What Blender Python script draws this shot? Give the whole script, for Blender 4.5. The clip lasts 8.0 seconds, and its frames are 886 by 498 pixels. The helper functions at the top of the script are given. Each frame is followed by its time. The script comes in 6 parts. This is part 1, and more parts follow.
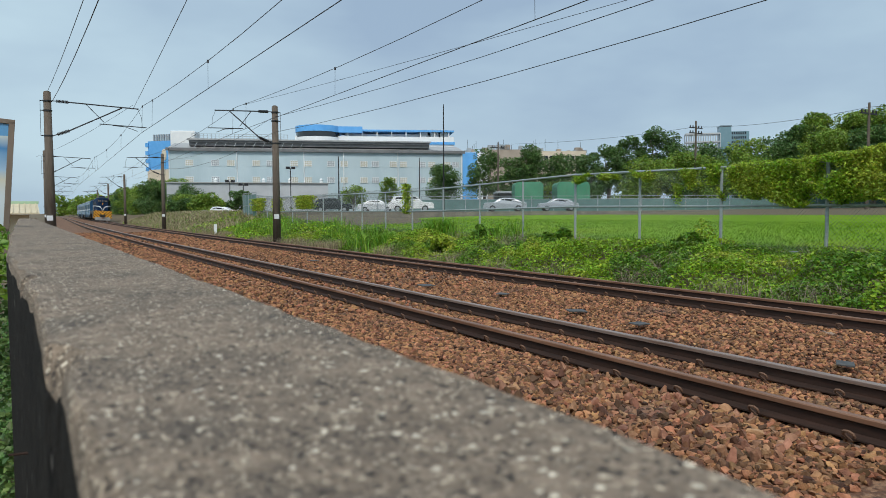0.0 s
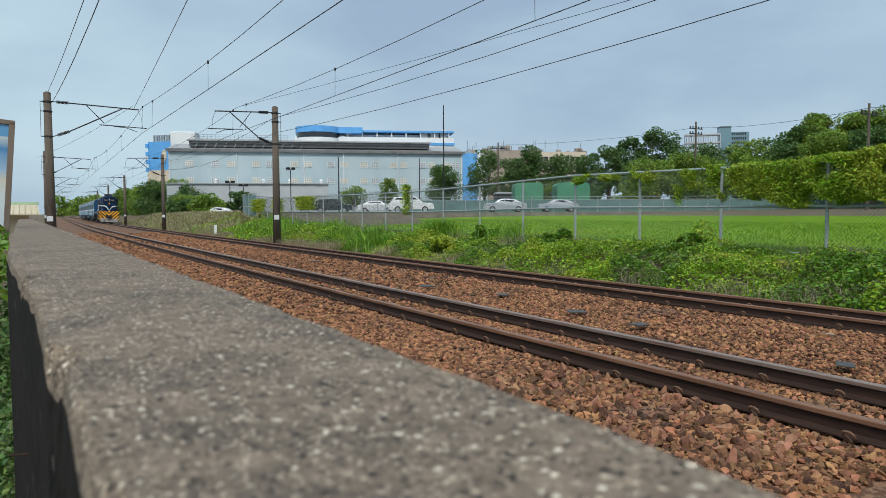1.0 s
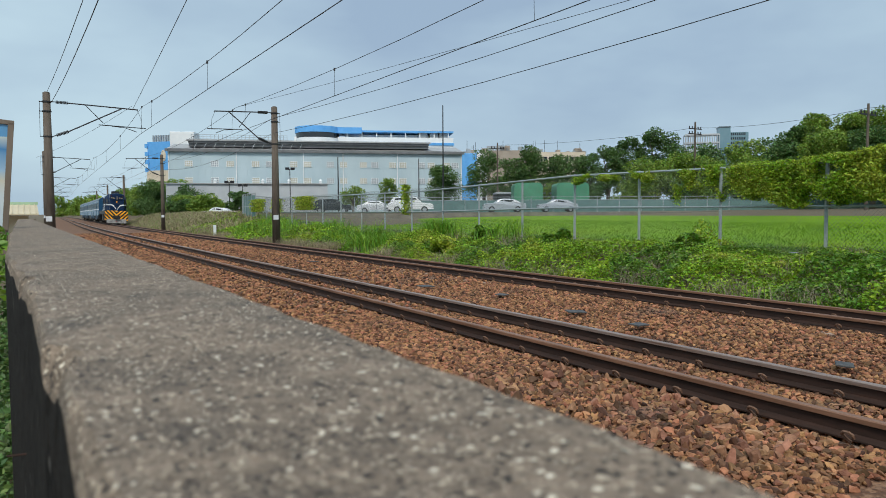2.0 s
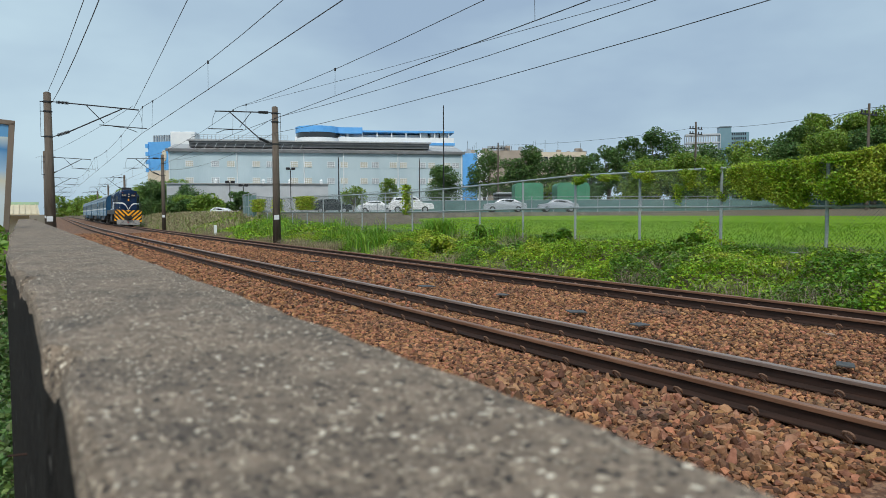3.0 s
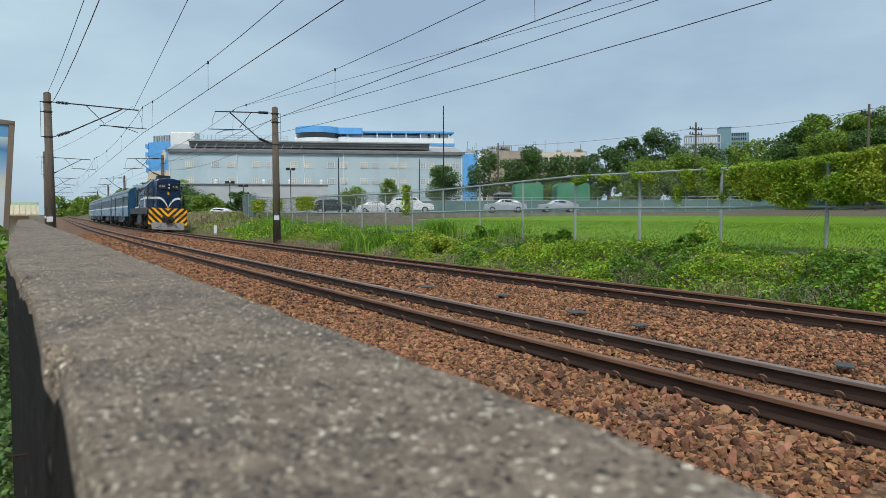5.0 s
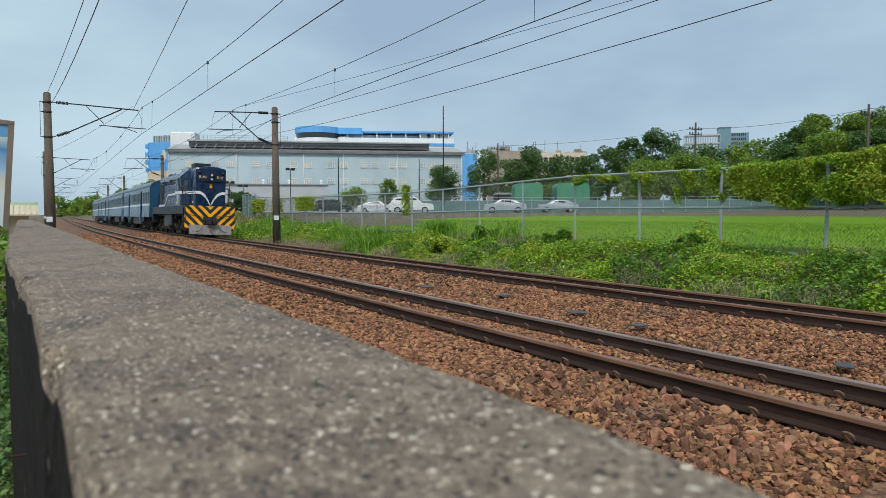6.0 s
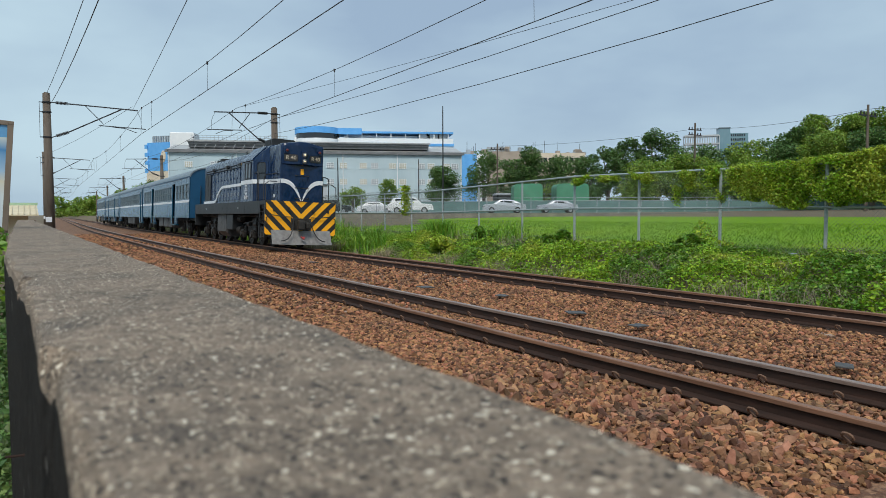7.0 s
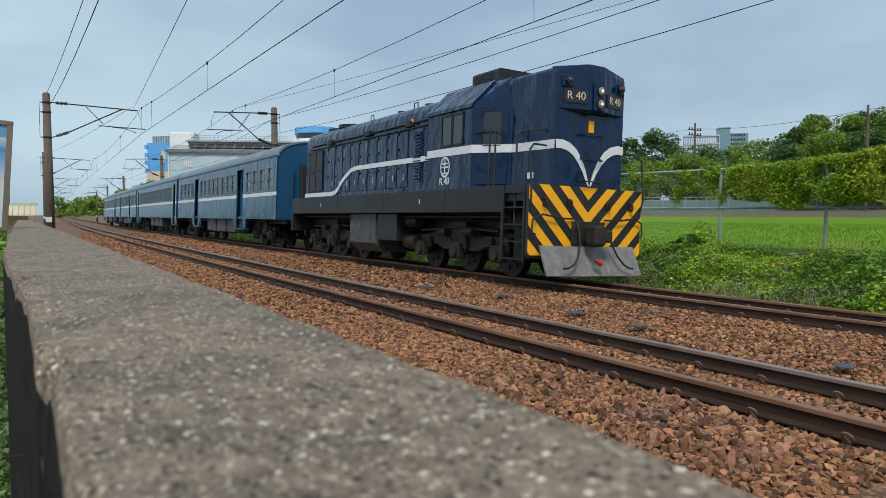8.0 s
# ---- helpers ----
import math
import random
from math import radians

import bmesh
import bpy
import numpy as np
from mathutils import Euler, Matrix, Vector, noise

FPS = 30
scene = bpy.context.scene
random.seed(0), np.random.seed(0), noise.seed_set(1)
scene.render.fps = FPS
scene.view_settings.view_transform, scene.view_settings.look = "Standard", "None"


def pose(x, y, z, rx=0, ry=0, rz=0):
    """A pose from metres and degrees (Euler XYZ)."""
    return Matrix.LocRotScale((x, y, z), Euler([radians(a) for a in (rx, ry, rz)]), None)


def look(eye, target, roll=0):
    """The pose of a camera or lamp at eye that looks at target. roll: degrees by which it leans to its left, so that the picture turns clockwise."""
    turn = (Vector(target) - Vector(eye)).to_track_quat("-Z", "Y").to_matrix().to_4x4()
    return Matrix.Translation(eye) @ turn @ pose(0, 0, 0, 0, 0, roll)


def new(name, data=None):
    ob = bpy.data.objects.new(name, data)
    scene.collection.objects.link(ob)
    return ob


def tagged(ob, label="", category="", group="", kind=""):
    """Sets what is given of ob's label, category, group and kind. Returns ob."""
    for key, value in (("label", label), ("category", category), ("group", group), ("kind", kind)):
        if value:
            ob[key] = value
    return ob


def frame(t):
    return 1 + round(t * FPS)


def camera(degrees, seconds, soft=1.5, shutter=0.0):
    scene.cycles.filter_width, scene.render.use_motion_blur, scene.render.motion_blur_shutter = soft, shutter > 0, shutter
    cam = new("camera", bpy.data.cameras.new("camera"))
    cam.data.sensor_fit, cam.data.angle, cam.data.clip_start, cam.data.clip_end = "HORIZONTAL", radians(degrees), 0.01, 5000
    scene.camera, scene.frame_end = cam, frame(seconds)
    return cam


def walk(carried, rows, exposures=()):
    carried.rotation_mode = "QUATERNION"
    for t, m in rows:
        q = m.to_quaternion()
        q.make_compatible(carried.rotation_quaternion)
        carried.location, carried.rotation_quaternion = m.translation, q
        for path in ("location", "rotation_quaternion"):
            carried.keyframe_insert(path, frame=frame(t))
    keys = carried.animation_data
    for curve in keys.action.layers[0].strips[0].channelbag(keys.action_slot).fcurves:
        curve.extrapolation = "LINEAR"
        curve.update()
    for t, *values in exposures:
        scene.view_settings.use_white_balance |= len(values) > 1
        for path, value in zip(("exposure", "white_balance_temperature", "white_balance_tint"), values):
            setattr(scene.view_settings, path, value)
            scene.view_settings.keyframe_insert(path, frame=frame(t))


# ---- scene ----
cam = camera(65.17, 8.0, 0.55)
EYE = (0.0, 0.0, 1.342)
cam.data.dof.use_dof, cam.data.dof.focus_distance, cam.data.dof.aperture_fstop = True, 22.0, 9.0


def aim(dx, yaw, pitch, roll):
    """Camera pose: sideways shift, yaw to the right of the track, pitch and roll in degrees."""
    a, b = radians(yaw), radians(pitch)
    eye = (EYE[0] + dx, EYE[1], EYE[2])
    way = (math.sin(a) * math.cos(b), math.cos(a) * math.cos(b), math.sin(b))
    return look(eye, [e + w for e, w in zip(eye, way)], roll)


walk(cam, [
    (0.0, aim(0.000, 31.28, -3.06, -0.27)),
    (1.0, aim(-0.001, 31.28, -3.00, -0.27)),
    (1.5, aim(0.001, 31.34, -2.99, -0.27)),
    (3.0, aim(0.001, 31.28, -2.99, -0.27)),
    (4.5, aim(0.001, 31.28, -2.96, -0.25)),
    (6.0, aim(0.002, 31.30, -2.95, -0.25)),
    (7.0, aim(0.003, 31.34, -2.92, -0.24)),
    (8.0, aim(0.006, 31.34, -2.91, -0.24)),
])

# ---------------------------------------------------------------- light
SUN_ELEV, SUN_ROT = 50.0, 215.0      # degrees; rotation clockwise from +y
scene.view_settings.exposure = 0.0


def make_world():
    w = bpy.data.worlds.new("hazy_sky")
    scene.world = w
    w.use_nodes = True
    n, l = w.node_tree.nodes, w.node_tree.links
    n.clear()
    out = n.new("ShaderNodeOutputWorld")
    sky = n.new("ShaderNodeTexSky")
    sky.sky_type = "NISHITA"
    sky.sun_disc = False
    sky.sun_elevation, sky.sun_rotation = radians(SUN_ELEV), radians(SUN_ROT)
    sky.dust_density, sky.air_density = 3.0, 1.0
    b1 = n.new("ShaderNodeBackground")
    b1.inputs[1].default_value = 0.09
    l.new(sky.outputs[0], b1.inputs[0])
    tc = n.new("ShaderNodeTexCoord")
    mp = n.new("ShaderNodeMapping")
    mp.inputs["Scale"].default_value = (1.0, 1.0, 2.6)
    mp.inputs["Location"].default_value = (0.35, 0.2, 0.1)
    l.new(tc.outputs["Generated"], mp.inputs[0])
    nz = n.new("ShaderNodeTexNoise")
    nz.inputs["Scale"].default_value, nz.inputs["Detail"].default_value = 1.7, 5.0
    nz.inputs["Roughness"].default_value = 0.5
    l.new(mp.outputs[0], nz.inputs[0])
    rp = n.new("ShaderNodeValToRGB")
    rp.color_ramp.elements[0].position, rp.color_ramp.elements[1].position = 0.33, 0.63
    rp.color_ramp.elements[0].color = (0.36, 0.49, 0.645, 1)
    rp.color_ramp.elements[1].color = (0.575, 0.755, 0.86, 1)
    dt = n.new("ShaderNodeVectorMath")
    dt.operation = "DOT_PRODUCT"
    dt.inputs[1].default_value = (0.857, -0.515, 0.0)
    l.new(tc.outputs["Generated"], dt.inputs[0])
    gr = n.new("ShaderNodeMath")
    gr.operation = "MULTIPLY_ADD"
    gr.inputs[1].default_value = -0.09
    l.new(dt.outputs["Value"], gr.inputs[0])
    l.new(nz.outputs[0], gr.inputs[2])
    l.new(gr.outputs[0], rp.inputs[0])
    b2 = n.new("ShaderNodeBackground")
    b2.inputs[1].default_value = 1.0
    l.new(rp.outputs[0], b2.inputs[0])
    mx = n.new("ShaderNodeMixShader")
    mx.inputs[0].default_value = 0.86
    l.new(b1.outputs[0], mx.inputs[1])
    l.new(b2.outputs[0], mx.inputs[2])
    l.new(mx.outputs[0], out.inputs[0])


make_world()
sun = new("sun", bpy.data.lights.new("sun", "SUN"))
sun.data.energy, sun.data.angle, sun.data.color = 2.4, radians(14), (1.0, 0.95, 0.87)
_a, _e = radians(SUN_ROT), radians(SUN_ELEV)
SUN_DIR = Vector((math.sin(_a) * math.cos(_e), math.cos(_a) * math.cos(_e), math.sin(_e)))
sun.matrix_world = look(SUN_DIR * 50, (0, 0, 0))


# ---------------------------------------------------------------- materials
def rgb(c):
    return (*c, 1.0)


def material(name, c1, c2=None, scale=8.0, rough=0.8, metal=0.0, bump=0.0, bscale=None, fine=None,
             per="", spread=0.0, detail=6.0, stretch=(1, 1, 1), translucent=0.0, wear=None, wscale=1.0, wamt=(0.55, 0.7), spec=0.5, huevar=0.06, bdetail=5.0):
    """Two-colour noise paint with fine bump, optional large-scale wear and per-piece variation."""
    m = bpy.data.materials.new(name)
    m.use_nodes = True
    n, l = m.node_tree.nodes, m.node_tree.links
    n.clear()
    out = n.new("ShaderNodeOutputMaterial")
    p = n.new("ShaderNodeBsdfPrincipled")
    p.inputs["Roughness"].default_value, p.inputs["Metallic"].default_value = rough, metal
    p.inputs["Specular IOR Level"].default_value = spec
    tc = n.new("ShaderNodeTexCoord")
    mp = n.new("ShaderNodeMapping")
    mp.inputs["Scale"].default_value = stretch
    l.new(tc.outputs["Object"], mp.inputs[0])
    nz = n.new("ShaderNodeTexNoise")
    nz.inputs["Scale"].default_value, nz.inputs["Detail"].default_value = scale, detail
    nz.inputs["Roughness"].default_value = 0.62
    l.new(mp.outputs[0], nz.inputs[0])
    rp = n.new("ShaderNodeValToRGB")
    rp.color_ramp.elements[0].position, rp.color_ramp.elements[1].position = 0.3, 0.7
    rp.color_ramp.elements[0].color, rp.color_ramp.elements[1].color = rgb(c1), rgb(c2 or c1)
    l.new(nz.outputs[0], rp.inputs[0])
    col = rp.outputs[0]
    if wear:
        n2 = n.new("ShaderNodeTexNoise")
        n2.inputs["Scale"].default_value, n2.inputs["Detail"].default_value = wscale, 7.0
        n2.inputs["Roughness"].default_value = 0.65
        l.new(mp.outputs[0], n2.inputs[0])
        r2 = n.new("ShaderNodeValToRGB")
        r2.color_ramp.elements[0].position, r2.color_ramp.elements[1].position = wamt
        l.new(n2.outputs[0], r2.inputs[0])
        mx = n.new("ShaderNodeMixRGB")
        mx.inputs[2].default_value = rgb(wear)
        l.new(r2.outputs[0], mx.inputs[0])
        l.new(col, mx.inputs[1])
        col = mx.outputs[0]
    if per:
        hs = n.new("ShaderNodeHueSaturation")
        if per == "island":
            rnd = n.new("ShaderNodeNewGeometry").outputs["Random Per Island"]
        else:
            rnd = n.new("ShaderNodeObjectInfo").outputs["Random"]
        mr = n.new("ShaderNodeMapRange")
        mr.inputs["To Min"].default_value, mr.inputs["To Max"].default_value = 1 - spread, 1 + spread
        l.new(rnd, mr.inputs[0])
        l.new(mr.outputs[0], hs.inputs["Value"])
        m2 = n.new("ShaderNodeMath")
        m2.operation = "MULTIPLY_ADD"
        m2.inputs[1].default_value, m2.inputs[2].default_value = huevar, 0.5 - huevar / 2
        w2 = n.new("ShaderNodeMath")
        w2.operation = "FRACT"
        w3 = n.new("ShaderNodeMath")
        w3.operation = "MULTIPLY"
        w3.inputs[1].default_value = 7.13
        l.new(rnd, w3.inputs[0])
        l.new(w3.outputs[0], w2.inputs[0])
        l.new(w2.outputs[0], m2.inputs[0])
        l.new(m2.outputs[0], hs.inputs["Hue"])
        l.new(col, hs.inputs["Color"])
        col = hs.outputs[0]
    l.new(col, p.inputs["Base Color"])
    if bump:
        nb = n.new("ShaderNodeTexNoise")
        nb.inputs["Scale"].default_value, nb.inputs["Detail"].default_value = bscale or scale * 4, bdetail
        l.new(mp.outputs[0], nb.inputs[0])
        bp = n.new("ShaderNodeBump")
        bp.inputs["Strength"].default_value, bp.inputs["Distance"].default_value = 1.0, bump
        l.new(nb.outputs[0], bp.inputs["Height"])
        l.new(bp.outputs[0], p.inputs["Normal"])
    if translucent:
        t = n.new("ShaderNodeBsdfTranslucent")
        l.new(col, t.inputs[0])
        mx = n.new("ShaderNodeMixShader")
        mx.inputs[0].default_value = translucent
        l.new(p.outputs[0], mx.inputs[1])
        l.new(t.outputs[0], mx.inputs[2])
        l.new(mx.outputs[0], out.inputs[0])
    else:
        l.new(p.outputs[0], out.inputs[0])
    return m


def glowing(name, color, strength):
    m = bpy.data.materials.new(name)
    m.use_nodes = True
    p = m.node_tree.nodes["Principled BSDF"]
    p.inputs["Base Color"].default_value = rgb(color)
    p.inputs["Emission Color"].default_value = rgb(color)
    p.inputs["Emission Strength"].default_value = strength
    return m


def glassy(name, color, rough=0.08):
    m = bpy.data.materials.new(name)
    m.use_nodes = True
    p = m.node_tree.nodes["Principled BSDF"]
    p.inputs["Base Color"].default_value = rgb(color)
    p.inputs["Roughness"].default_value = rough
    p.inputs["Specular IOR Level"].default_value = 0.8
    return m


def concrete_top():
    """Weathered cast concrete with pale aggregate grains worn out of dark mortar."""
    m = material("aggregate_concrete", (0.125, 0.092, 0.066), (0.29, 0.22, 0.16), 26, 0.92, bump=0.004, bscale=170, wear=(0.06, 0.049, 0.04), wscale=7.0, wamt=(0.45, 0.75))
    n, l = m.node_tree.nodes, m.node_tree.links
    p = [x for x in n if x.type == "BSDF_PRINCIPLED"][0]
    tc = [x for x in n if x.type == "TEX_COORD"][0]
    last = p.inputs["Base Color"].links[0].from_socket
    wob = n.new("ShaderNodeTexNoise")
    wob.inputs["Scale"].default_value = 130
    l.new(tc.outputs["Object"], wob.inputs[0])
    add = n.new("ShaderNodeMixRGB")
    add.blend_type = "ADD"
    add.inputs[0].default_value = 0.012
    l.new(tc.outputs["Object"], add.inputs[1])
    l.new(wob.outputs["Color"], add.inputs[2])
    for sc, hi, width, colr, rate in ((300, 0.24, 0.2, (0.34, 0.27, 0.2), 0.45), (210, 0.24, 0.16, (0.6, 0.5, 0.37), 0.62), (130, 0.22, 0.12, (0.85, 0.76, 0.6), 0.83), (230, 0.26, 0.2, (0.02, 0.016, 0.013), 0.58), (120, 0.26, 0.2, (0.03, 0.024, 0.019), 0.8)):
        v = n.new("ShaderNodeTexVoronoi")
        v.inputs["Scale"].default_value = sc
        l.new(add.outputs[0], v.inputs[0])
        r = n.new("ShaderNodeMapRange")
        r.inputs["From Min"].default_value, r.inputs["From Max"].default_value = hi + width, hi
        l.new(v.outputs["Distance"], r.inputs[0])
        sel = n.new("ShaderNodeSeparateColor")
        l.new(v.outputs["Color"], sel.inputs[0])
        g = n.new("ShaderNodeMath")
        g.operation = "GREATER_THAN"
        g.inputs[1].default_value = rate
        l.new(sel.outputs[0], g.inputs[0])
        mu = n.new("ShaderNodeMath")
        mu.operation = "MULTIPLY"
        l.new(r.outputs[0], mu.inputs[0])
        l.new(g.outputs[0], mu.inputs[1])
        mx = n.new("ShaderNodeMixRGB")
        mx.inputs[2].default_value = rgb(colr)
        l.new(mu.outputs[0], mx.inputs[0])
        l.new(last, mx.inputs[1])
        last = mx.outputs[0]
    l.new(last, p.inputs["Base Color"])
    return m


def window_glass(name):
    """Coach glazing: mostly clear, with a sharp sky reflection."""
    m = bpy.data.materials.new(name)
    m.use_nodes = True
    n, l = m.node_tree.nodes, m.node_tree.links
    n.clear()
    out, tr, gl, mx = n.new("ShaderNodeOutputMaterial"), n.new("ShaderNodeBsdfTransparent"), n.new("ShaderNodeBsdfGlossy"), n.new("ShaderNodeMixShader")
    tr.inputs[0].default_value = (0.72, 0.76, 0.76, 1)
    gl.inputs["Roughness"].default_value = 0.06
    mx.inputs[0].default_value = 0.3
    l.new(tr.outputs[0], mx.inputs[1])
    l.new(gl.outputs[0], mx.inputs[2])
    l.new(mx.outputs[0], out.inputs[0])
    return m


M = dict(
    concrete=concrete_top(),
    # near-black base paints the shade of the wall's left face; pale flecks are aggregate
    wallside=material("shaded_concrete", (0.004, 0.004, 0.004), (0.028, 0.025, 0.022), 30, 0.95, spec=0.15, bump=0.02, bscale=55, wear=(0.16, 0.15, 0.14), wscale=26, wamt=(0.63, 0.7), stretch=(1, 1, 0.5)),
    stone=material("ballast_stone", (0.14, 0.056, 0.025), (0.345, 0.17, 0.083), 11, 0.9, per="island", spread=0.78, huevar=0.03, bump=0.004, bscale=60, wear=(0.10, 0.065, 0.047), wscale=0.9, wamt=(0.56, 0.74)),
    stoneobj=material("loose_stone", (0.15, 0.066, 0.034), (0.31, 0.165, 0.095), 11, 0.9, per="object", spread=0.7, huevar=0.03, bump=0.004, bscale=60),
    bed=material("ballast_bed", (0.055, 0.026, 0.016), (0.19, 0.092, 0.05), 14, 0.95, bump=0.05, bscale=13, wear=(0.27, 0.15, 0.085), wscale=19, wamt=(0.48, 0.58)),
    rail=material("rusty_rail", (0.018, 0.009, 0.006), (0.052, 0.023, 0.014), 22, 0.75, metal=0.15, bump=0.001, stretch=(1, 0.15, 1)),
    clip=material("rusty_spring_clip", (0.12, 0.065, 0.04), (0.22, 0.125, 0.08), 20, 0.8),
    railtop=material("worn_rail_head", (0.15, 0.075, 0.045), (0.30, 0.16, 0.10), 14, 0.5, metal=0.15, stretch=(1, 0.1, 1)),
    railshine=material("polished_rail_head", (0.21, 0.14, 0.11), (0.40, 0.33, 0.30), 14, 0.4, metal=0.3, stretch=(1, 0.1, 1), wear=(0.25, 0.15, 0.1), wscale=6, wamt=(0.5, 0.75)),
    ploughplate=material("scuffed_pale_plough_plate", (0.15, 0.145, 0.14), (0.27, 0.26, 0.25), 5, 0.55, metal=0.1, wear=(0.10, 0.085, 0.075), wscale=3, wamt=(0.5, 0.8)),
    sleeper=material("sleeper_concrete", (0.26, 0.17, 0.12), (0.36, 0.26, 0.2), 12, 0.9, bump=0.003),
    pole=material("pole_concrete", (0.085, 0.066, 0.05), (0.15, 0.122, 0.098), 6, 0.9, bump=0.003, stretch=(1, 1, 0.2)),
    netwire=material("weathered_mesh_wire", (0.10, 0.12, 0.115), (0.17, 0.19, 0.18), 15, 0.6, metal=0.2),
    steel=material("galvanised_steel", (0.30, 0.335, 0.36), (0.42, 0.455, 0.475), 15, 0.5, metal=0.35),
    dark=material("dark_steel", (0.014, 0.015, 0.018), (0.03, 0.03, 0.032), 12, 0.55, metal=0.2),
    wire=material("tarnished_wire", (0.05, 0.05, 0.055), None, 5, 0.6, metal=0.4),
    soil=material("dry_soil", (0.10, 0.075, 0.045), (0.18, 0.14, 0.085), 3, 0.95, bump=0.03, bscale=8),
    lawn=material("lush_grass", (0.125, 0.27, 0.01), (0.21, 0.37, 0.02), 0.7, 0.9, bump=0.05, bscale=30, wear=(0.25, 0.36, 0.02), wscale=0.25, wamt=(0.5, 0.75), spec=0.08),
    leaf=material("creeper_leaf", (0.19, 0.33, 0.018), (0.33, 0.48, 0.04), 0.9, 0.45, per="island", spread=0.65, translucent=0.4),
    leafmid=material("deep_creeper_leaf", (0.10, 0.21, 0.016), (0.18, 0.32, 0.03), 0.9, 0.45, per="island", spread=0.6, translucent=0.35),
    leafyellow=material("yellowing_vine_leaf", (0.26, 0.37, 0.03), (0.44, 0.50, 0.06), 1.2, 0.5, per="island", spread=0.5, translucent=0.4),
    leafdark=material("tree_leaf", (0.065, 0.135, 0.035), (0.12, 0.22, 0.05), 0.35, 0.55, per="island", spread=0.55, translucent=0.25),
    leaftree=material("bright_tree_leaf", (0.15, 0.25, 0.03), (0.25, 0.36, 0.05), 0.35, 0.55, per="island", spread=0.5, translucent=0.3),
    blade=material("grass_blade", (0.13, 0.28, 0.02), (0.22, 0.40, 0.035), 1.5, 0.55, per="island", spread=0.4, translucent=0.35),
    straw=material("dry_grass", (0.26, 0.215, 0.12), (0.4, 0.345, 0.2), 1.5, 0.8, per="island", spread=0.4, translucent=0.2),
    twig=material("dry_twig", (0.16, 0.125, 0.085), (0.28, 0.235, 0.17), 3, 0.9, per="island", spread=0.4),
    bark=material("bark", (0.09, 0.07, 0.05), (0.17, 0.14, 0.11), 9, 0.95, bump=0.02),
    asphalt=material("asphalt", (0.07, 0.07, 0.072), (0.12, 0.12, 0.12), 3, 0.9, bump=0.004),
    kerbwall=material("weathered_low_wall", (0.15, 0.135, 0.11), (0.27, 0.245, 0.2), 1.5, 0.9, bump=0.01),
    factory=material("pale_corrugated_cladding", (0.40, 0.51, 0.555), (0.49, 0.595, 0.635), 0.25, 0.55, stretch=(1, 1, 0.3)),
    annex=material("grey_corrugated_cladding", (0.42, 0.45, 0.48), (0.50, 0.53, 0.555), 0.4, 0.6),
    roofgrey=material("grey_roof_sheet", (0.30, 0.31, 0.32), (0.42, 0.43, 0.43), 0.5, 0.6),
    roofdark=material("dark_roof_edge", (0.12, 0.125, 0.13), (0.2, 0.205, 0.21), 0.6, 0.6),
    white=material("white_paint", (0.72, 0.75, 0.76), (0.8, 0.82, 0.82), 0.8, 0.5),
    skyblue=material("sky_blue_panel", (0.09, 0.34, 0.72), (0.14, 0.42, 0.80), 0.6, 0.5),
    cream=material("cream_plaster", (0.55, 0.47, 0.36), (0.66, 0.58, 0.46), 0.4, 0.8),
    tan=material("brown_plaster", (0.30, 0.25, 0.20), (0.40, 0.345, 0.285), 0.3, 0.85),
    winyellow=material("yellowed_pane", (0.40, 0.39, 0.31), (0.58, 0.56, 0.46), 0.7, 0.35),
    glassdark=glassy("dark_glass", (0.012, 0.016, 0.02), 0.12),
    winframe=material("grey_window_frame", (0.10, 0.15, 0.18), (0.17, 0.22, 0.25), 5, 0.5),
    coachglass=window_glass("coach_window_glass"),
    glassgreen=material("blue_green_glass_wall", (0.13, 0.24, 0.29), (0.2, 0.32, 0.37), 0.1, 0.25),
    navy=material("navy_locomotive_paint", (0.002, 0.013, 0.046), (0.003, 0.021, 0.068), 1.6, 0.17, bump=0.09, bscale=2.6, bdetail=2.2, wear=(0.010, 0.03, 0.062), wscale=2.0, wamt=(0.62, 0.95), stretch=(1, 1, 0.5), spec=0.36),
    coachblue=material("faded_blue_coach_paint", (0.004, 0.052, 0.104), (0.009, 0.084, 0.152), 1.2, 0.2, bump=0.06, bscale=2.6, bdetail=2.5, wear=(0.03, 0.115, 0.175), wscale=2.2, wamt=(0.52, 0.95), stretch=(1, 1, 0.45), spec=0.5),
    coachend=material("deep_blue_end_paint", (0.004, 0.055, 0.13), (0.009, 0.075, 0.165), 1.5, 0.45, bump=0.01, bscale=2),
    trainwhite=material("white_band_paint", (0.62, 0.65, 0.68), (0.74, 0.76, 0.78), 4, 0.45),
    frame=material("dark_grey_frame_paint", (0.007, 0.0085, 0.010), (0.016, 0.018, 0.020), 2.5, 0.5, bump=0.01, bscale=4, wear=(0.04, 0.034, 0.028), wscale=2.0, wamt=(0.58, 0.92)),
    bogie=material("brake_dust_iron", (0.014, 0.013, 0.012), (0.045, 0.039, 0.034), 6, 0.6, metal=0.3, bump=0.01),
    yellow=material("warning_yellow", (0.92, 0.40, 0.006), (0.96, 0.45, 0.010), 3, 0.45),
    black=material("warning_black", (0.012, 0.013, 0.015), (0.025, 0.025, 0.026), 4, 0.5),
    plow=material("scuffed_grey_plate", (0.055, 0.056, 0.058), (0.12, 0.12, 0.12), 5, 0.6, metal=0.2, wear=(0.035, 0.028, 0.023), wscale=3),
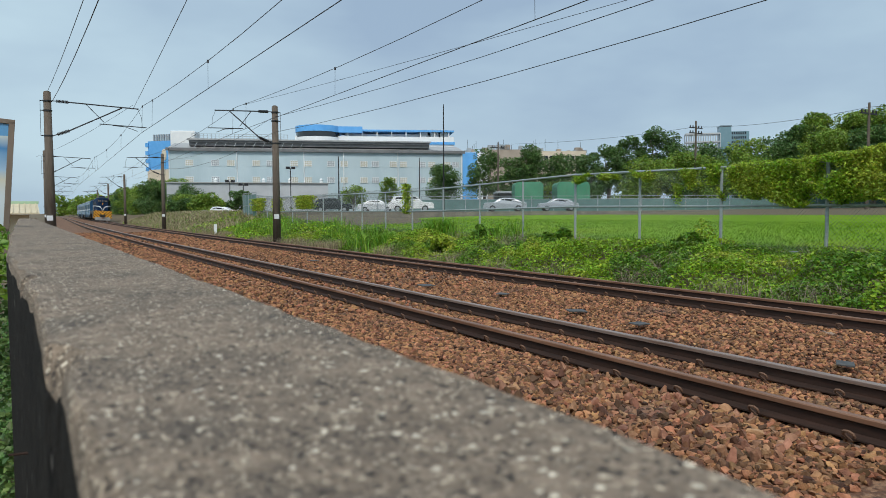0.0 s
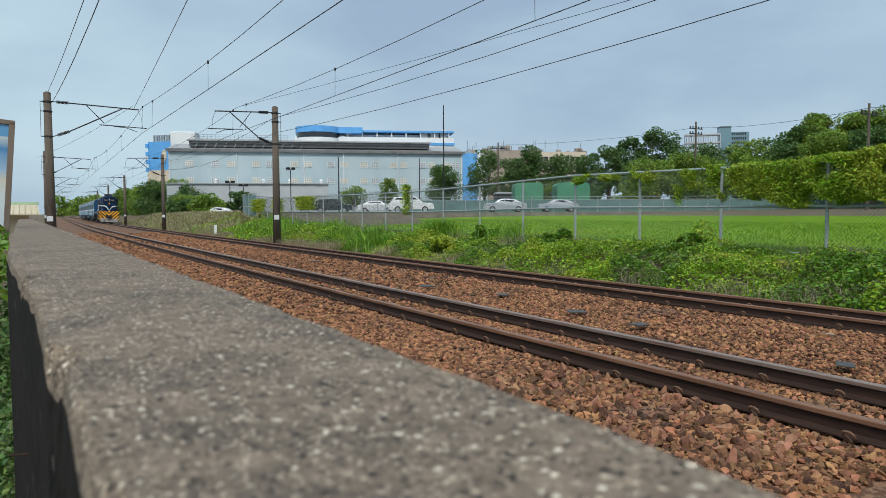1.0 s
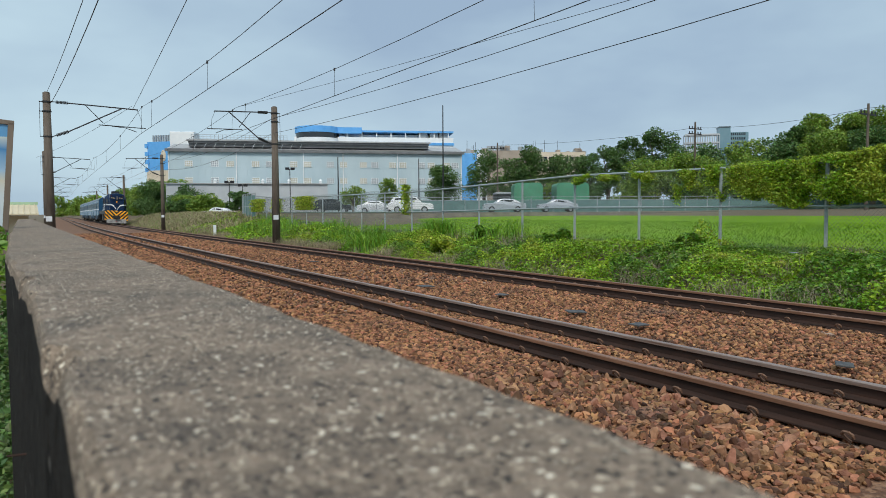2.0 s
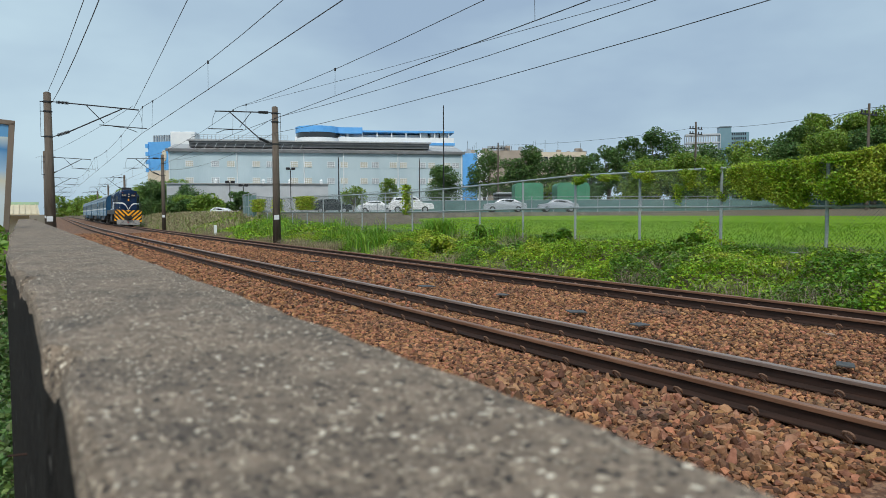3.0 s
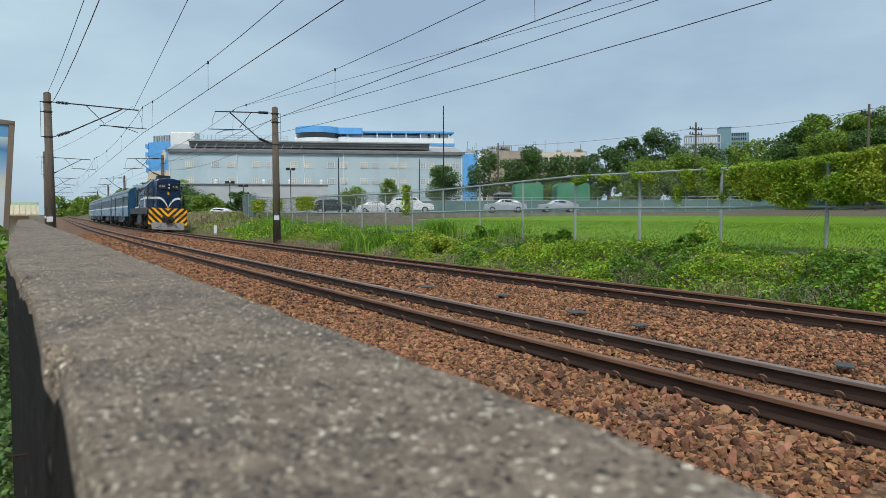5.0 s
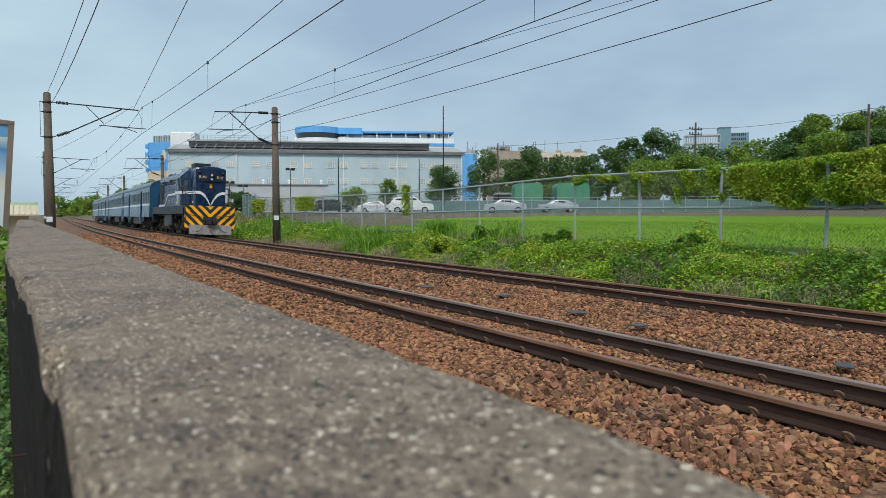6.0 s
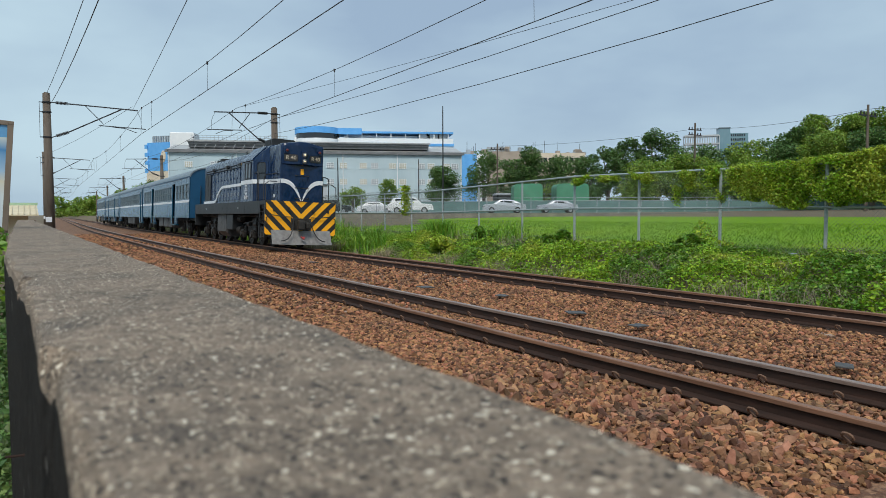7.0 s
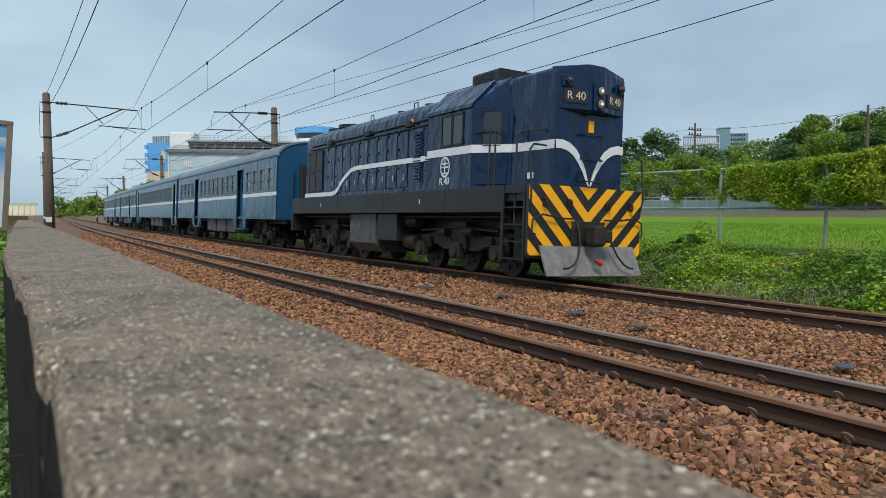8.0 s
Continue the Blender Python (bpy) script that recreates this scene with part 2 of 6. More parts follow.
    roofcoach=material("sooty_blue_roof", (0.11, 0.15, 0.185), (0.19, 0.235, 0.27), 1.0, 0.5),
    lamp=glowing("lit_headlamp", (1.0, 0.72, 0.38), 0.8),
    lens=glassy("unlit_lamp_glass", (0.22, 0.23, 0.24), 0.12),
    redlens=glassy("red_lamp_glass", (0.10, 0.012, 0.014), 0.15),
    carwhite=material("white_car_paint", (0.72, 0.74, 0.76), (0.78, 0.79, 0.8), 1, 0.25),
    carsilver=material("silver_car_paint", (0.40, 0.43, 0.47), (0.46, 0.49, 0.53), 1, 0.3, metal=0.3),
    cardark=material("dark_car_paint", (0.02, 0.025, 0.03), (0.03, 0.035, 0.045), 1, 0.25),
    tyre=material("tyre_rubber", (0.02, 0.02, 0.02), (0.03, 0.03, 0.03), 5, 0.9),
    green=material("green_sheet", (0.05, 0.24, 0.13), (0.09, 0.32, 0.19), 0.6, 0.6),
    mesh=material("green_windscreen_net", (0.10, 0.19, 0.18), (0.15, 0.25, 0.24), 1.0, 0.8),
    shedroof=material("cream_shed_sheet", (0.55, 0.47, 0.31), (0.66, 0.58, 0.42), 1.5, 0.7),
    palegreen=material("pale_green_trim", (0.35, 0.52, 0.33), (0.42, 0.58, 0.4), 2, 0.6),
    wood=material("weathered_timber", (0.14, 0.11, 0.08), (0.24, 0.19, 0.15), 5, 0.85, stretch=(1, 1, 0.2)),
    red=material("red_paint", (0.35, 0.04, 0.04), (0.42, 0.06, 0.05), 3, 0.6),
)


# ---------------------------------------------------------------- mesh helpers
def box(bm, x0, x1, y0, y1, z0, z1, bevel=0.0):
    g = bmesh.ops.create_cube(bm, size=1.0, matrix=Matrix.Translation(((x0 + x1) / 2, (y0 + y1) / 2, (z0 + z1) / 2)) @ Matrix.Diagonal((x1 - x0, y1 - y0, z1 - z0, 1)))
    if bevel:
        es = {e for v in g["verts"] for e in v.link_edges}
        bmesh.ops.bevel(bm, geom=list(es), offset=bevel, segments=2, affect="EDGES", profile=0.5)


def rod(bm, a, b, r, n=8, r2=None):
    a, b = Vector(a), Vector(b)
    d = b - a
    m = Matrix.Translation((a + b) / 2) @ d.to_track_quat("Z", "Y").to_matrix().to_4x4()
    bmesh.ops.create_cone(bm, cap_ends=True, segments=n, radius1=r, radius2=r if r2 is None else r2, depth=d.length, matrix=m)


def path_rod(bm, pts, r, n=6):
    for a, b in zip(pts[:-1], pts[1:]):
        rod(bm, a, b, r, n)


def loft(bm, rings, closed=True, caps=True):
    """Skin equal-length rings of points."""
    vs = [[bm.verts.new(p) for p in ring] for ring in rings]
    k = len(vs[0])
    for a, b in zip(vs[:-1], vs[1:]):
        for i in range(k if closed else k - 1):
            j = (i + 1) % k
            bm.faces.new((a[i], a[j], b[j], b[i]))
    if caps and closed:
        bm.faces.new(vs[0][::-1])
        bm.faces.new(vs[-1])


def poly(bm, pts, depth, axis):
    """A flat polygon with thickness along axis (vector)."""
    d = Vector(axis) * depth
    loft(bm, [[Vector(p) for p in pts], [Vector(p) + d for p in pts]])


def mesh_of(name, bm, mat, smooth=False):
    bmesh.ops.recalc_face_normals(bm, faces=bm.faces)
    me = bpy.data.meshes.new(name)
    bm.to_mesh(me)
    bm.free()
    for m in (mat if isinstance(mat, (list, tuple)) else [mat]):
        me.materials.append(m)
    if smooth:
        for f in me.polygons:
            f.use_smooth = True
    return me


def part(name, bm, mat, parent, label="", smooth=False):
    ob = new(name, mesh_of(name, bm, mat, smooth))
    ob.parent = parent
    if label:
        ob["label"] = label
    return ob


def thing(name, label, category, group="", at=None):
    ob = new(name)
    ob.empty_display_size = 0.2
    if at is not None:
        ob.matrix_basis = at
    return tagged(ob, label, category, group)


def structure(name, bm, mat, label, category="", smooth=False):
    return tagged(new(name, mesh_of(name, bm, mat, smooth)), label, category or name, kind="structure")


def raw(name, verts, faces, mat, smooth=False):
    """Mesh from numpy arrays: verts (n,3), faces (m,k)."""
    me = bpy.data.meshes.new(name)
    nv, (nf, k) = len(verts), faces.shape
    me.vertices.add(nv)
    me.vertices.foreach_set("co", np.ascontiguousarray(verts, dtype=np.float32).ravel())
    me.loops.add(nf * k)
    me.loops.foreach_set("vertex_index", np.ascontiguousarray(faces, dtype=np.int32).ravel())
    me.polygons.add(nf)
    me.polygons.foreach_set("loop_start", np.arange(0, nf * k, k, dtype=np.int32))
    me.polygons.foreach_set("use_smooth", np.full(nf, bool(smooth)))
    me.update(calc_edges=True)
    me.materials.append(mat)
    return me


rng = np.random.default_rng(7)


def leaves(points, size, up=0.4, fold=0.35, aspect=0.75):
    """Folded leaf pairs (two quads sharing a midrib) at points, random turn, biased to face up."""
    n = len(points)
    nrm = rng.normal(size=(n, 3))
    nrm[:, 2] = np.abs(nrm[:, 2]) + up * 2
    nrm /= np.linalg.norm(nrm, axis=1)[:, None]
    t = np.cross(nrm, rng.normal(size=(n, 3)))
    t /= np.linalg.norm(t, axis=1)[:, None] + 1e-9
    b = np.cross(nrm, t)
    s = (np.asarray(size) * (0.6 + 0.8 * rng.random(n)))[:, None]
    p = np.asarray(points)
    v = np.stack([p - t * s * .5, p + b * s * aspect * .5 + nrm * s * fold * .4, p + t * s * .5, p - b * s * aspect * .5 + nrm * s * fold * .4], 1).reshape(-1, 3)
    i = np.arange(n)[:, None] * 4
    f = np.concatenate([i + [[0, 1, 2]], i + [[0, 2, 3]]], 1).reshape(-1, 3)
    return v, f


def blades(points, height, width, lean=0.35):
    """Bent grass blades rooted at points."""
    n = len(points)
    p = np.asarray(points)
    a = rng.random(n) * 2 * np.pi
    hgt = np.asarray(height) * (0.55 + 0.75 * rng.random(n))
    out = np.stack([np.cos(a), np.sin(a), 0 * a], 1)
    side = np.stack([-np.sin(a), np.cos(a), 0 * a], 1) * (width / 2)
    ln = (lean * (0.3 + rng.random(n)) * hgt)[:, None]
    z = np.array([0, 0, 1.0])
    m = p + out * ln * 0.3 + z * (hgt * 0.6)[:, None]
    tip = p + out * ln * 1.2 + z * (hgt * 0.95)[:, None]
    v = np.stack([p - side, p + side, m - side * .8, m + side * .8, tip], 1).reshape(-1, 3)
    i = np.arange(n)[:, None] * 5
    f = np.concatenate([i + [[0, 1, 3]], i + [[0, 3, 2]], i + [[2, 3, 4]]], 1).reshape(-1, 3)
    return v, f


def stuff(name, vf, mat, label, category):
    return tagged(new(name, raw(name, vf[0], vf[1], mat)), label, category, kind="stuff")


# ---------------------------------------------------------------- track line
XA, GAUGE = 4.643, 1.067          # near rail of the near track
X_NEAR = XA + 0.033 + GAUGE / 2   # centre lines of the two tracks
X_FAR = 9.46
CURVE, BEND, BEND_LENGTH = 0.000357, 5.85, 96.0      # curvature and where the straight ends


def along(s, off, z=0.0):
    """A point of the line: straight, a long bend to the right, straight again."""
    a = min(max(s - BEND, 0), BEND_LENGTH) * CURVE
    x = (1 - math.cos(a)) / CURVE
    y = min(s, BEND) + math.sin(a) / CURVE
    rest = max(s - BEND - BEND_LENGTH, 0)
    x, y = x + rest * math.sin(a), y + rest * math.cos(a)
    return Vector((x + off * math.cos(a), y - off * math.sin(a), z))


CANT_NEAR, CANT_FAR = 0.038, 0.050     # the right-hand rail of each track lies lower in the bend


def dip(off):
    """How much lower the bed lies at an offset from the line, by the cant of the two tracks."""
    return float(np.interp(off, [4.6, 5.8, 7.0, 8.85, 10.05, 11.0], [0, -CANT_NEAR, -.02, 0, -CANT_FAR, -.07]))


def bend(s):
    """Sideways drift of the line at s."""
    return along(s, 0.0).x


def sections(a, b, near=2.0):
    s, out = a, []
    while s < b:
        out.append(s)
        s += near if s < 60 else near * 3
    return out + [b]


def track_sheet(profile, s0, s1, step=2.0):
    """A ribbon along the track with the given (offset, z) profile."""
    bm = bmesh.new()
    rings = [[along(s, o, z) for o, z in profile] for s in sections(s0, s1, step)]
    loft(bm, rings, closed=False, caps=False)
    return bm


def build_ground():
    bm = bmesh.new()
    # one sheet to the horizon: left land, track bed, bank, lawn, yard, far land
    xs = [-3000, -600, -120, -30, -8, -0.1, 0.28, 3.0, 11.3, 12.5, 14.0, 15.5, 16.8, 19, 24, 32, 40, 46, 60, 90, 200, 600, 3000]
    zs = [-1, 0.2, 0.2, 0.1, -0.3, -0.3, -0.42, -0.42, -0.44, -0.26, -0.03, 0.16, 0.24, 0.36, 0.58, 0.76, 0.9, 1.0, 1.35, 1.7, 3, 4, 4]
    ss = [-300, -60, -20, -5, 0, 5, 10, 15, 20, 30, 40, 55, 75, 100, 130, 170, 230, 320, 460, 700, 1000, 3000]
    rings = []
    for s in ss:
        ring = []
        for x, z in zip(xs, zs):
            d = bend(min(s, 320)) if abs(x) < 50 else 0
            up = 0.75 * min(max((s - 42) / 25, 0), 1) * min(max((x - 12.2) / 4, 0), 1) * (1 if x < 30 else 0)
            ring.append((x + d, s, z + up + 0.04 * noise.noise((x * .2, s * .2, 0))))
        rings.append(ring)
    loft(bm, rings, closed=False, caps=False)
    structure("ground", bm, M["soil"], "rough open ground beside a railway line", smooth=True)
    structure("ballast_bed", track_sheet([(0.27, -0.36), (1.5, -0.26), (3.2, -0.19), (4.6, -.185), (5.8, -.225), (7.9, -0.19), (8.85, -.18), (10.05, -.235), (10.8, -0.25), (11.6, -0.42)], -30, 420),
              M["bed"], "reddish brown crushed stone ballast under two tracks", "ballast")


def rail_profile(side=1):
    h = [(-.0635, -.153), (.0635, -.153), (.0635, -.142), (.012, -.118), (.0085, -.05), (.031, -.038), (.0325, -.008), (.026, 0), (-.026, 0), (-.0325, -.008), (-.031, -.038), (-.0085, -.05), (-.012, -.118), (-.0635, -.142)]
    return h


def build_rails():
    prof = rail_profile()
    for nm, off, lab in (("rail", X_NEAR - GAUGE / 2 - .033, "rusty steel rail of the nearer track"), ("rail", X_NEAR + GAUGE / 2 + .033, "rusty steel rail of the nearer track"),
                         ("rail", X_FAR - GAUGE / 2 - .033, "rusty steel rail of the train's track"), ("rail", X_FAR + GAUGE / 2 + .033, "rusty steel rail of the train's track")):
        bm = bmesh.new()
        loft(bm, [[along(s, off + x, z + dip(off)) for x, z in prof] for s in sections(-30, 420, 1.5)])
        ob = structure(nm, bm, M["rail"], lab)
        ob.data.materials.append(M["railshine"] if abs(off - X_NEAR - GAUGE / 2 - .033) < .01 else M["railtop"])
        for f in ob.data.polygons:
            if f.center.z > -0.03 + dip(off):
                f.material_index = 1
        RAILS.append((ob, off))


RAILS = []


def build_wall():
    """Low trackside wall with chipped edges; camera rests above it."""
    bm = bmesh.new()
    ys = [-12 + i for i in range(11)] + [-1.0 + 0.02 * i for i in range(185)] + [2.7 + 0.1 * i for i in range(174)]
    rings = []
    for y in ys:
        c = max(0.0, noise.noise((y * 2.3, 3.3, 0))) * 0.026 + max(0.0, noise.noise((y * 9, 9.1, 0))) * 0.012 + abs(noise.noise((y * 31, 1.1, 0))) * 0.004
        if 0.64 < y < 0.70 or 1.42 < y < 1.52:
            c += 0.012
        c2 = abs(noise.noise((y * 6, 7.7, 0))) * 0.012
        t = 1.227 + 0.002 * noise.noise((y * 5, 0, 2))
        c = c * 1.1
        e = float(np.interp(y, [0.0, .3, .625, .69, .75, 1.1, 2.4, 5.0, 20], [.022, .020, .022, .012, .013, .010, -.042, -.06, -.06]))
        rings.append([(e, y, -0.4), (e, y, t - .02 - c), (e + .001 + c * .35, y, t - .005 - c * .5), (e + .004 + c, y, t), (0.1, y, t + .001), (0.18, y, t + .001), (0.262 - c2, y, t), (0.27 - c2 * .4, y, t - .008 - c2 * .5), (0.272, y, t - .05), (0.272, y, -0.4)])
    loft(bm, rings)
    ob = structure("trackside_wall", bm, M["concrete"], "low weathered concrete wall with worn aggregate top", "wall")
    # left face takes the darker concrete that has its shade in the colour
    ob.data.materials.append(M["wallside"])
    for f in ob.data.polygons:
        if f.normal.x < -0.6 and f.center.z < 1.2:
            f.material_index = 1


# ---------------------------------------------------------------- overhead line
def build_poles():
    """Catenary masts: tapered concrete pole with hinged cantilever, insulators and stay."""
    def mast(label, x, y, z0, top, r, arm, reach):
        t = thing("catenary_mast", label, "catenary mast", "masts along the line", pose(x, y, z0))
        H = top - z0
        bm = bmesh.new()
        rod(bm, (0, 0, 0), (0, 0, H), r, 20, r * 0.74)
        rod(bm, (0, 0, H), (0, 0, H + 0.05), r * 0.72, 20, r * 0.4)
        part("pole", bm, M["pole"], t, smooth=True)
        d = 1 if arm > 0 else -1
        zt, zl, zr = 6.62 - z0, 5.0 - z0, 5.62 - z0
        k = r * 0.8
        bm = bmesh.new()
        path_rod(bm, [(d * (k + .7), 0, zt), (d * reach, 0, zt - .1)], 0.03)
        path_rod(bm, [(d * (k + .7), 0, zl + .28), (d * (reach - .75), 0, zt - .1)], 0.03)
        path_rod(bm, [(d * (reach * .40), 0, zt), (d * (reach * .60), 0, zl + .78)], 0.018)
        path_rod(bm, [(d * (reach * .55), 0, zr + .06), (d * (reach + .35), 0, zr)], 0.022)
        path_rod(bm, [(d * (reach * .70), 0, zr + .02), (d * (reach * .85), 0, zr - .02), (d * reach * .98, 0, zr - .2)], 0.016)
        path_rod(bm, [(d * (reach - .05), 0, zt - .1), (d * (reach + .12), 0, zt - .5), (d * (reach + .15), 0, zr)], 0.008)
        part("cantilever", bm, M["wire"], t, "thin dark steel cantilever arm")
        for a, b in (((d * k, 0, zt + .02), (d * (k + .75), 0, zt)), ((d * k, 0, zl), (d * (k + .75), 0, zl + .3))):
            bm = bmesh.new()
            A, B = Vector(a), Vector(b)
            rod(bm, A, B, 0.022)
            for i in range(9):
                c = A.lerp(B, 0.3 + i * 0.075)
                e = (B - A).normalized() * 0.016
                rod(bm, c - e * 1.3, c + e * 1.3, 0.072, 10)
            part("insulator", bm, M["dark"], t, "dark ribbed insulator")
        bm = bmesh.new()
        for z in (zt, zt - 0.45, zl):
            rod(bm, (0, 0, z - .03), (0, 0, z + .03), r * .92, 16)
            rod(bm, (-d * (r + .1), 0, z), (0, 0, z), 0.02)
        path_rod(bm, [(-d * (r + .08), 0, zt), (-d * (r + .09), 0, zl)], 0.009)
        part("clamp", bm, M["dark"], t)
        bm = bmesh.new()
        box(bm, -.13 - r * .3, .13 - r * .3, -r - .02, -r * .7, 1.42, 1.66, .01)
        part("number_plaque", bm, M["trainwhite"], t, "small white plaque")
        return t

    mast("tall brown-grey concrete catenary mast beside the wall", 1.21, 37.6, -0.4, 7.03, 0.215, 1, 3.95)
    mast("grey concrete catenary mast standing in the green bank", 11.6, 36.1, -0.4, 6.93, 0.21, -1, 3.1)
    for y, xl, xr in ((70.5, 1.2, 10.9), (110, 1.2, 11.0), (147, 1.2, 11.2), (184, 1.2, 11.2)):
        a = along(y, xl)
        if y > 60:
            mast("distant concrete catenary mast beside the track", along(y + 3, xl).x, y + 3, -0.4, 7.1, 0.2, 1, 3.75)
        mast("distant concrete catenary mast beside the track", along(y, xr).x, y, -0.4, 6.95, 0.19, -1, 3.1)


def strand(bm, pts, r, n=5):
    """One continuous thin round wire through the points."""
    P = [Vector(p) for p in pts]
    rings = []
    for i, p in enumerate(P):
        d = (P[min(i + 1, len(P) - 1)] - P[max(i - 1, 0)]).normalized()
        u = d.orthogonal().normalized() if abs(d.z) > .95 else d.cross(Vector((0, 0, 1))).normalized()
        w = d.cross(u)
        rings.append([p + (u * math.cos(6.2832 * k / n) + w * math.sin(6.2832 * k / n)) * r for k in range(n)])
    loft(bm, rings)


def wire_thing(name, label, pts, r, sag=0.0, droppers=None):
    t = thing(name, label, "overhead wire", "overhead wires")
    bm = bmesh.new()
    out = []
    for a, b in zip(pts[:-1], pts[1:]):
        for i in range(8):
            k = i / 8
            p = Vector(a).lerp(Vector(b), k)
            p.z -= 4 * sag * k * (1 - k)
            out.append(p)
    out.append(Vector(pts[-1]))
    strand(bm, out, r)
    part("strand", bm, M["wire"], t)
    return t, out


def build_wires():
    # supports of the two tracks
    near = [-36, 1.0, 37.6, 73.5, 113, 150, 187]
    far = [-36, 0.0, 36.1, 70.5, 110, 147, 184]
    for xs, st, zc, zm, sag in ((X_NEAR, near, 5.36, 6.67, 0.45), (X_FAR, far, 5.45, 6.75, 0.40)):
        c = [along(s, xs + (0.12 if i % 2 else -0.12), zc) for i, s in enumerate(st)]
        m = [along(s, xs + (0.06 if i % 2 else -0.06), zm) for i, s in enumerate(st)]
        t, co = wire_thing("contact_line", "contact wire with messenger and droppers above the track", c, 0.011)
        bm = bmesh.new()
        mo = []
        for a, b in zip(m[:-1], m[1:]):
            for i in range(8):
                k = i / 8
                p = a.lerp(b, k)
                p.z -= 4 * sag * k * (1 - k)
                mo.append(p)
        mo.append(m[-1])
        strand(bm, mo, 0.010)
        part("messenger", bm, M["wire"], t)
        for a, b, ca, cb in zip(m[:-1], m[1:], c[:-1], c[1:]):
            for k in ((0.0, 0.3, 0.61, 0.915) if xs == X_NEAR else (0.02, 0.33, 0.637, 0.95)):
                if a.lerp(b, k).y > 115 or a.lerp(b, k).y < 0:
                    continue
                hi = a.lerp(b, k) - Vector((0, 0, 4 * sag * k * (1 - k)))
                lo = ca.lerp(cb, k)
                bm = bmesh.new()
                strand(bm, [lo, hi], 0.006)
                part("dropper", bm, M["wire"], t)
                bm = bmesh.new()
                rod(bm, hi - Vector((0, 0, .06)), hi + Vector((0, 0, .04)), 0.032, 6)
                part("dropper_clamp", bm, M["wire"], t)
    wire_thing("feeder_wire", "dark feeder wire carried along the masts", [(11.5, -16, 6.42), (11.5, 36.1, 6.36), (12.0, 70.5, 6.5), (14, 110, 6.5)], 0.010, 0.62)
    wire_thing("feeder_wire", "dark feeder wire carried along the masts", [(11.5, -16, 5.76), (11.5, 36.1, 5.57), (12.0, 70.5, 5.6), (14, 110, 5.6)], 0.010, 0.59)
    wire_thing("feeder_wire", "dark feeder wire carried along the masts", [(1.65, 0, 6.6), (1.25, 37.6, 7.1)], 0.010, 0.36)
    wire_thing("feeder_wire", "dark feeder wire carried along the masts", [(1.75, 0, 6.3), (1.4, 37.6, 6.6)], 0.012, 0.45)
    wire_thing("feeder_wire", "thin anchored wire crossing above the train's track", [(12.8, -1.0, 5.87), (9.4, 35.0, 6.65)], 0.007, 0.13)
    wire_thing("feeder_wire", "thin anchored wire crossing towards the next mast", [(4.9, 37.6, 6.7), (1.35, 73.5, 6.55)], 0.009, 0.25)
    wire_thing("feeder_wire", "anchored overhead wire crossing above the wall", [(1.97, -4, 6.3), (4.9, 37.6, 6.5)], 0.009, 0.1)


# ---------------------------------------------------------------- fence
FX, FZ0, FZ1, FZM = 16.8, 0.26, 2.55, 1.44


def build_fence():
    posts = [-5.4 + 3.0 * i for i in range(22)]

    def zt(y):
        return float(np.interp(y, [0, 12, 18.6, 24.6, 30, 40, 51, 60], [2.5, 2.54, 2.63, 2.5, 2.38, 2.43, 2.5, 2.9]))
    t = thing("chain_link_fence", "grey galvanised chain-link fence along the bank", "fence")
    for y in posts:
        bm = bmesh.new()
        rod(bm, (FX, y, FZ0 - .3), (FX, y, zt(y) + .02), 0.042, 10)
        rod(bm, (FX, y, zt(y) + .02), (FX, y, zt(y) + .05), 0.05, 10, 0.02)
        part("post", bm, M["steel"], t, smooth=False)
    for nm, dz, r in (("top_rail", None, 0.033), ("mid_rail", FZM, 0.033), ("bottom_rail", FZ0 + .02, 0.022)):
        bm = bmesh.new()
        strand(bm, [(FX - .02, a, zt(a) if dz is None else dz + (zt(a) - 2.5) * .5 * (nm == "mid_rail")) for a in posts], r, 8)
        part(nm, bm, M["steel"], t)
    # woven diagonal wires as thin square strands
    v, f = [], []
    r, pitch = 0.0036, 0.1
    y0, y1 = posts[0], posts[-1]
    H = FZ1 - FZ0
    V, F = [], []
    k = 0
    for sgn in (1, -1):
        y = y0 - H
        while y < y1:
            a = np.array([FX, y, FZ0]) if sgn > 0 else np.array([FX, y + H, FZ0])
            b = np.array([FX, y + H, FZ1]) if sgn > 0 else np.array([FX, y, FZ1])
            if min(a[1], b[1]) > -1 and max(a[1], b[1]) < y1:
                d = (b - a) / np.linalg.norm(b - a)
                n1 = np.cross(d, [1, 0, 0]) * r
                n2 = np.array([r, 0, 0])
                for p in (a, b):
                    V += [p + n1, p + n2, p - n1, p - n2]
                F += [[k + i, k + (i + 1) % 4, k + 4 + (i + 1) % 4, k + 4 + i] for i in range(4)]
                k += 8
            y += pitch
    ob = new("wire_mesh", raw("wire_mesh", np.array(V), np.array(F), M["netwire"]))
    ob.parent = t
    ob["kind"] = "stuff"


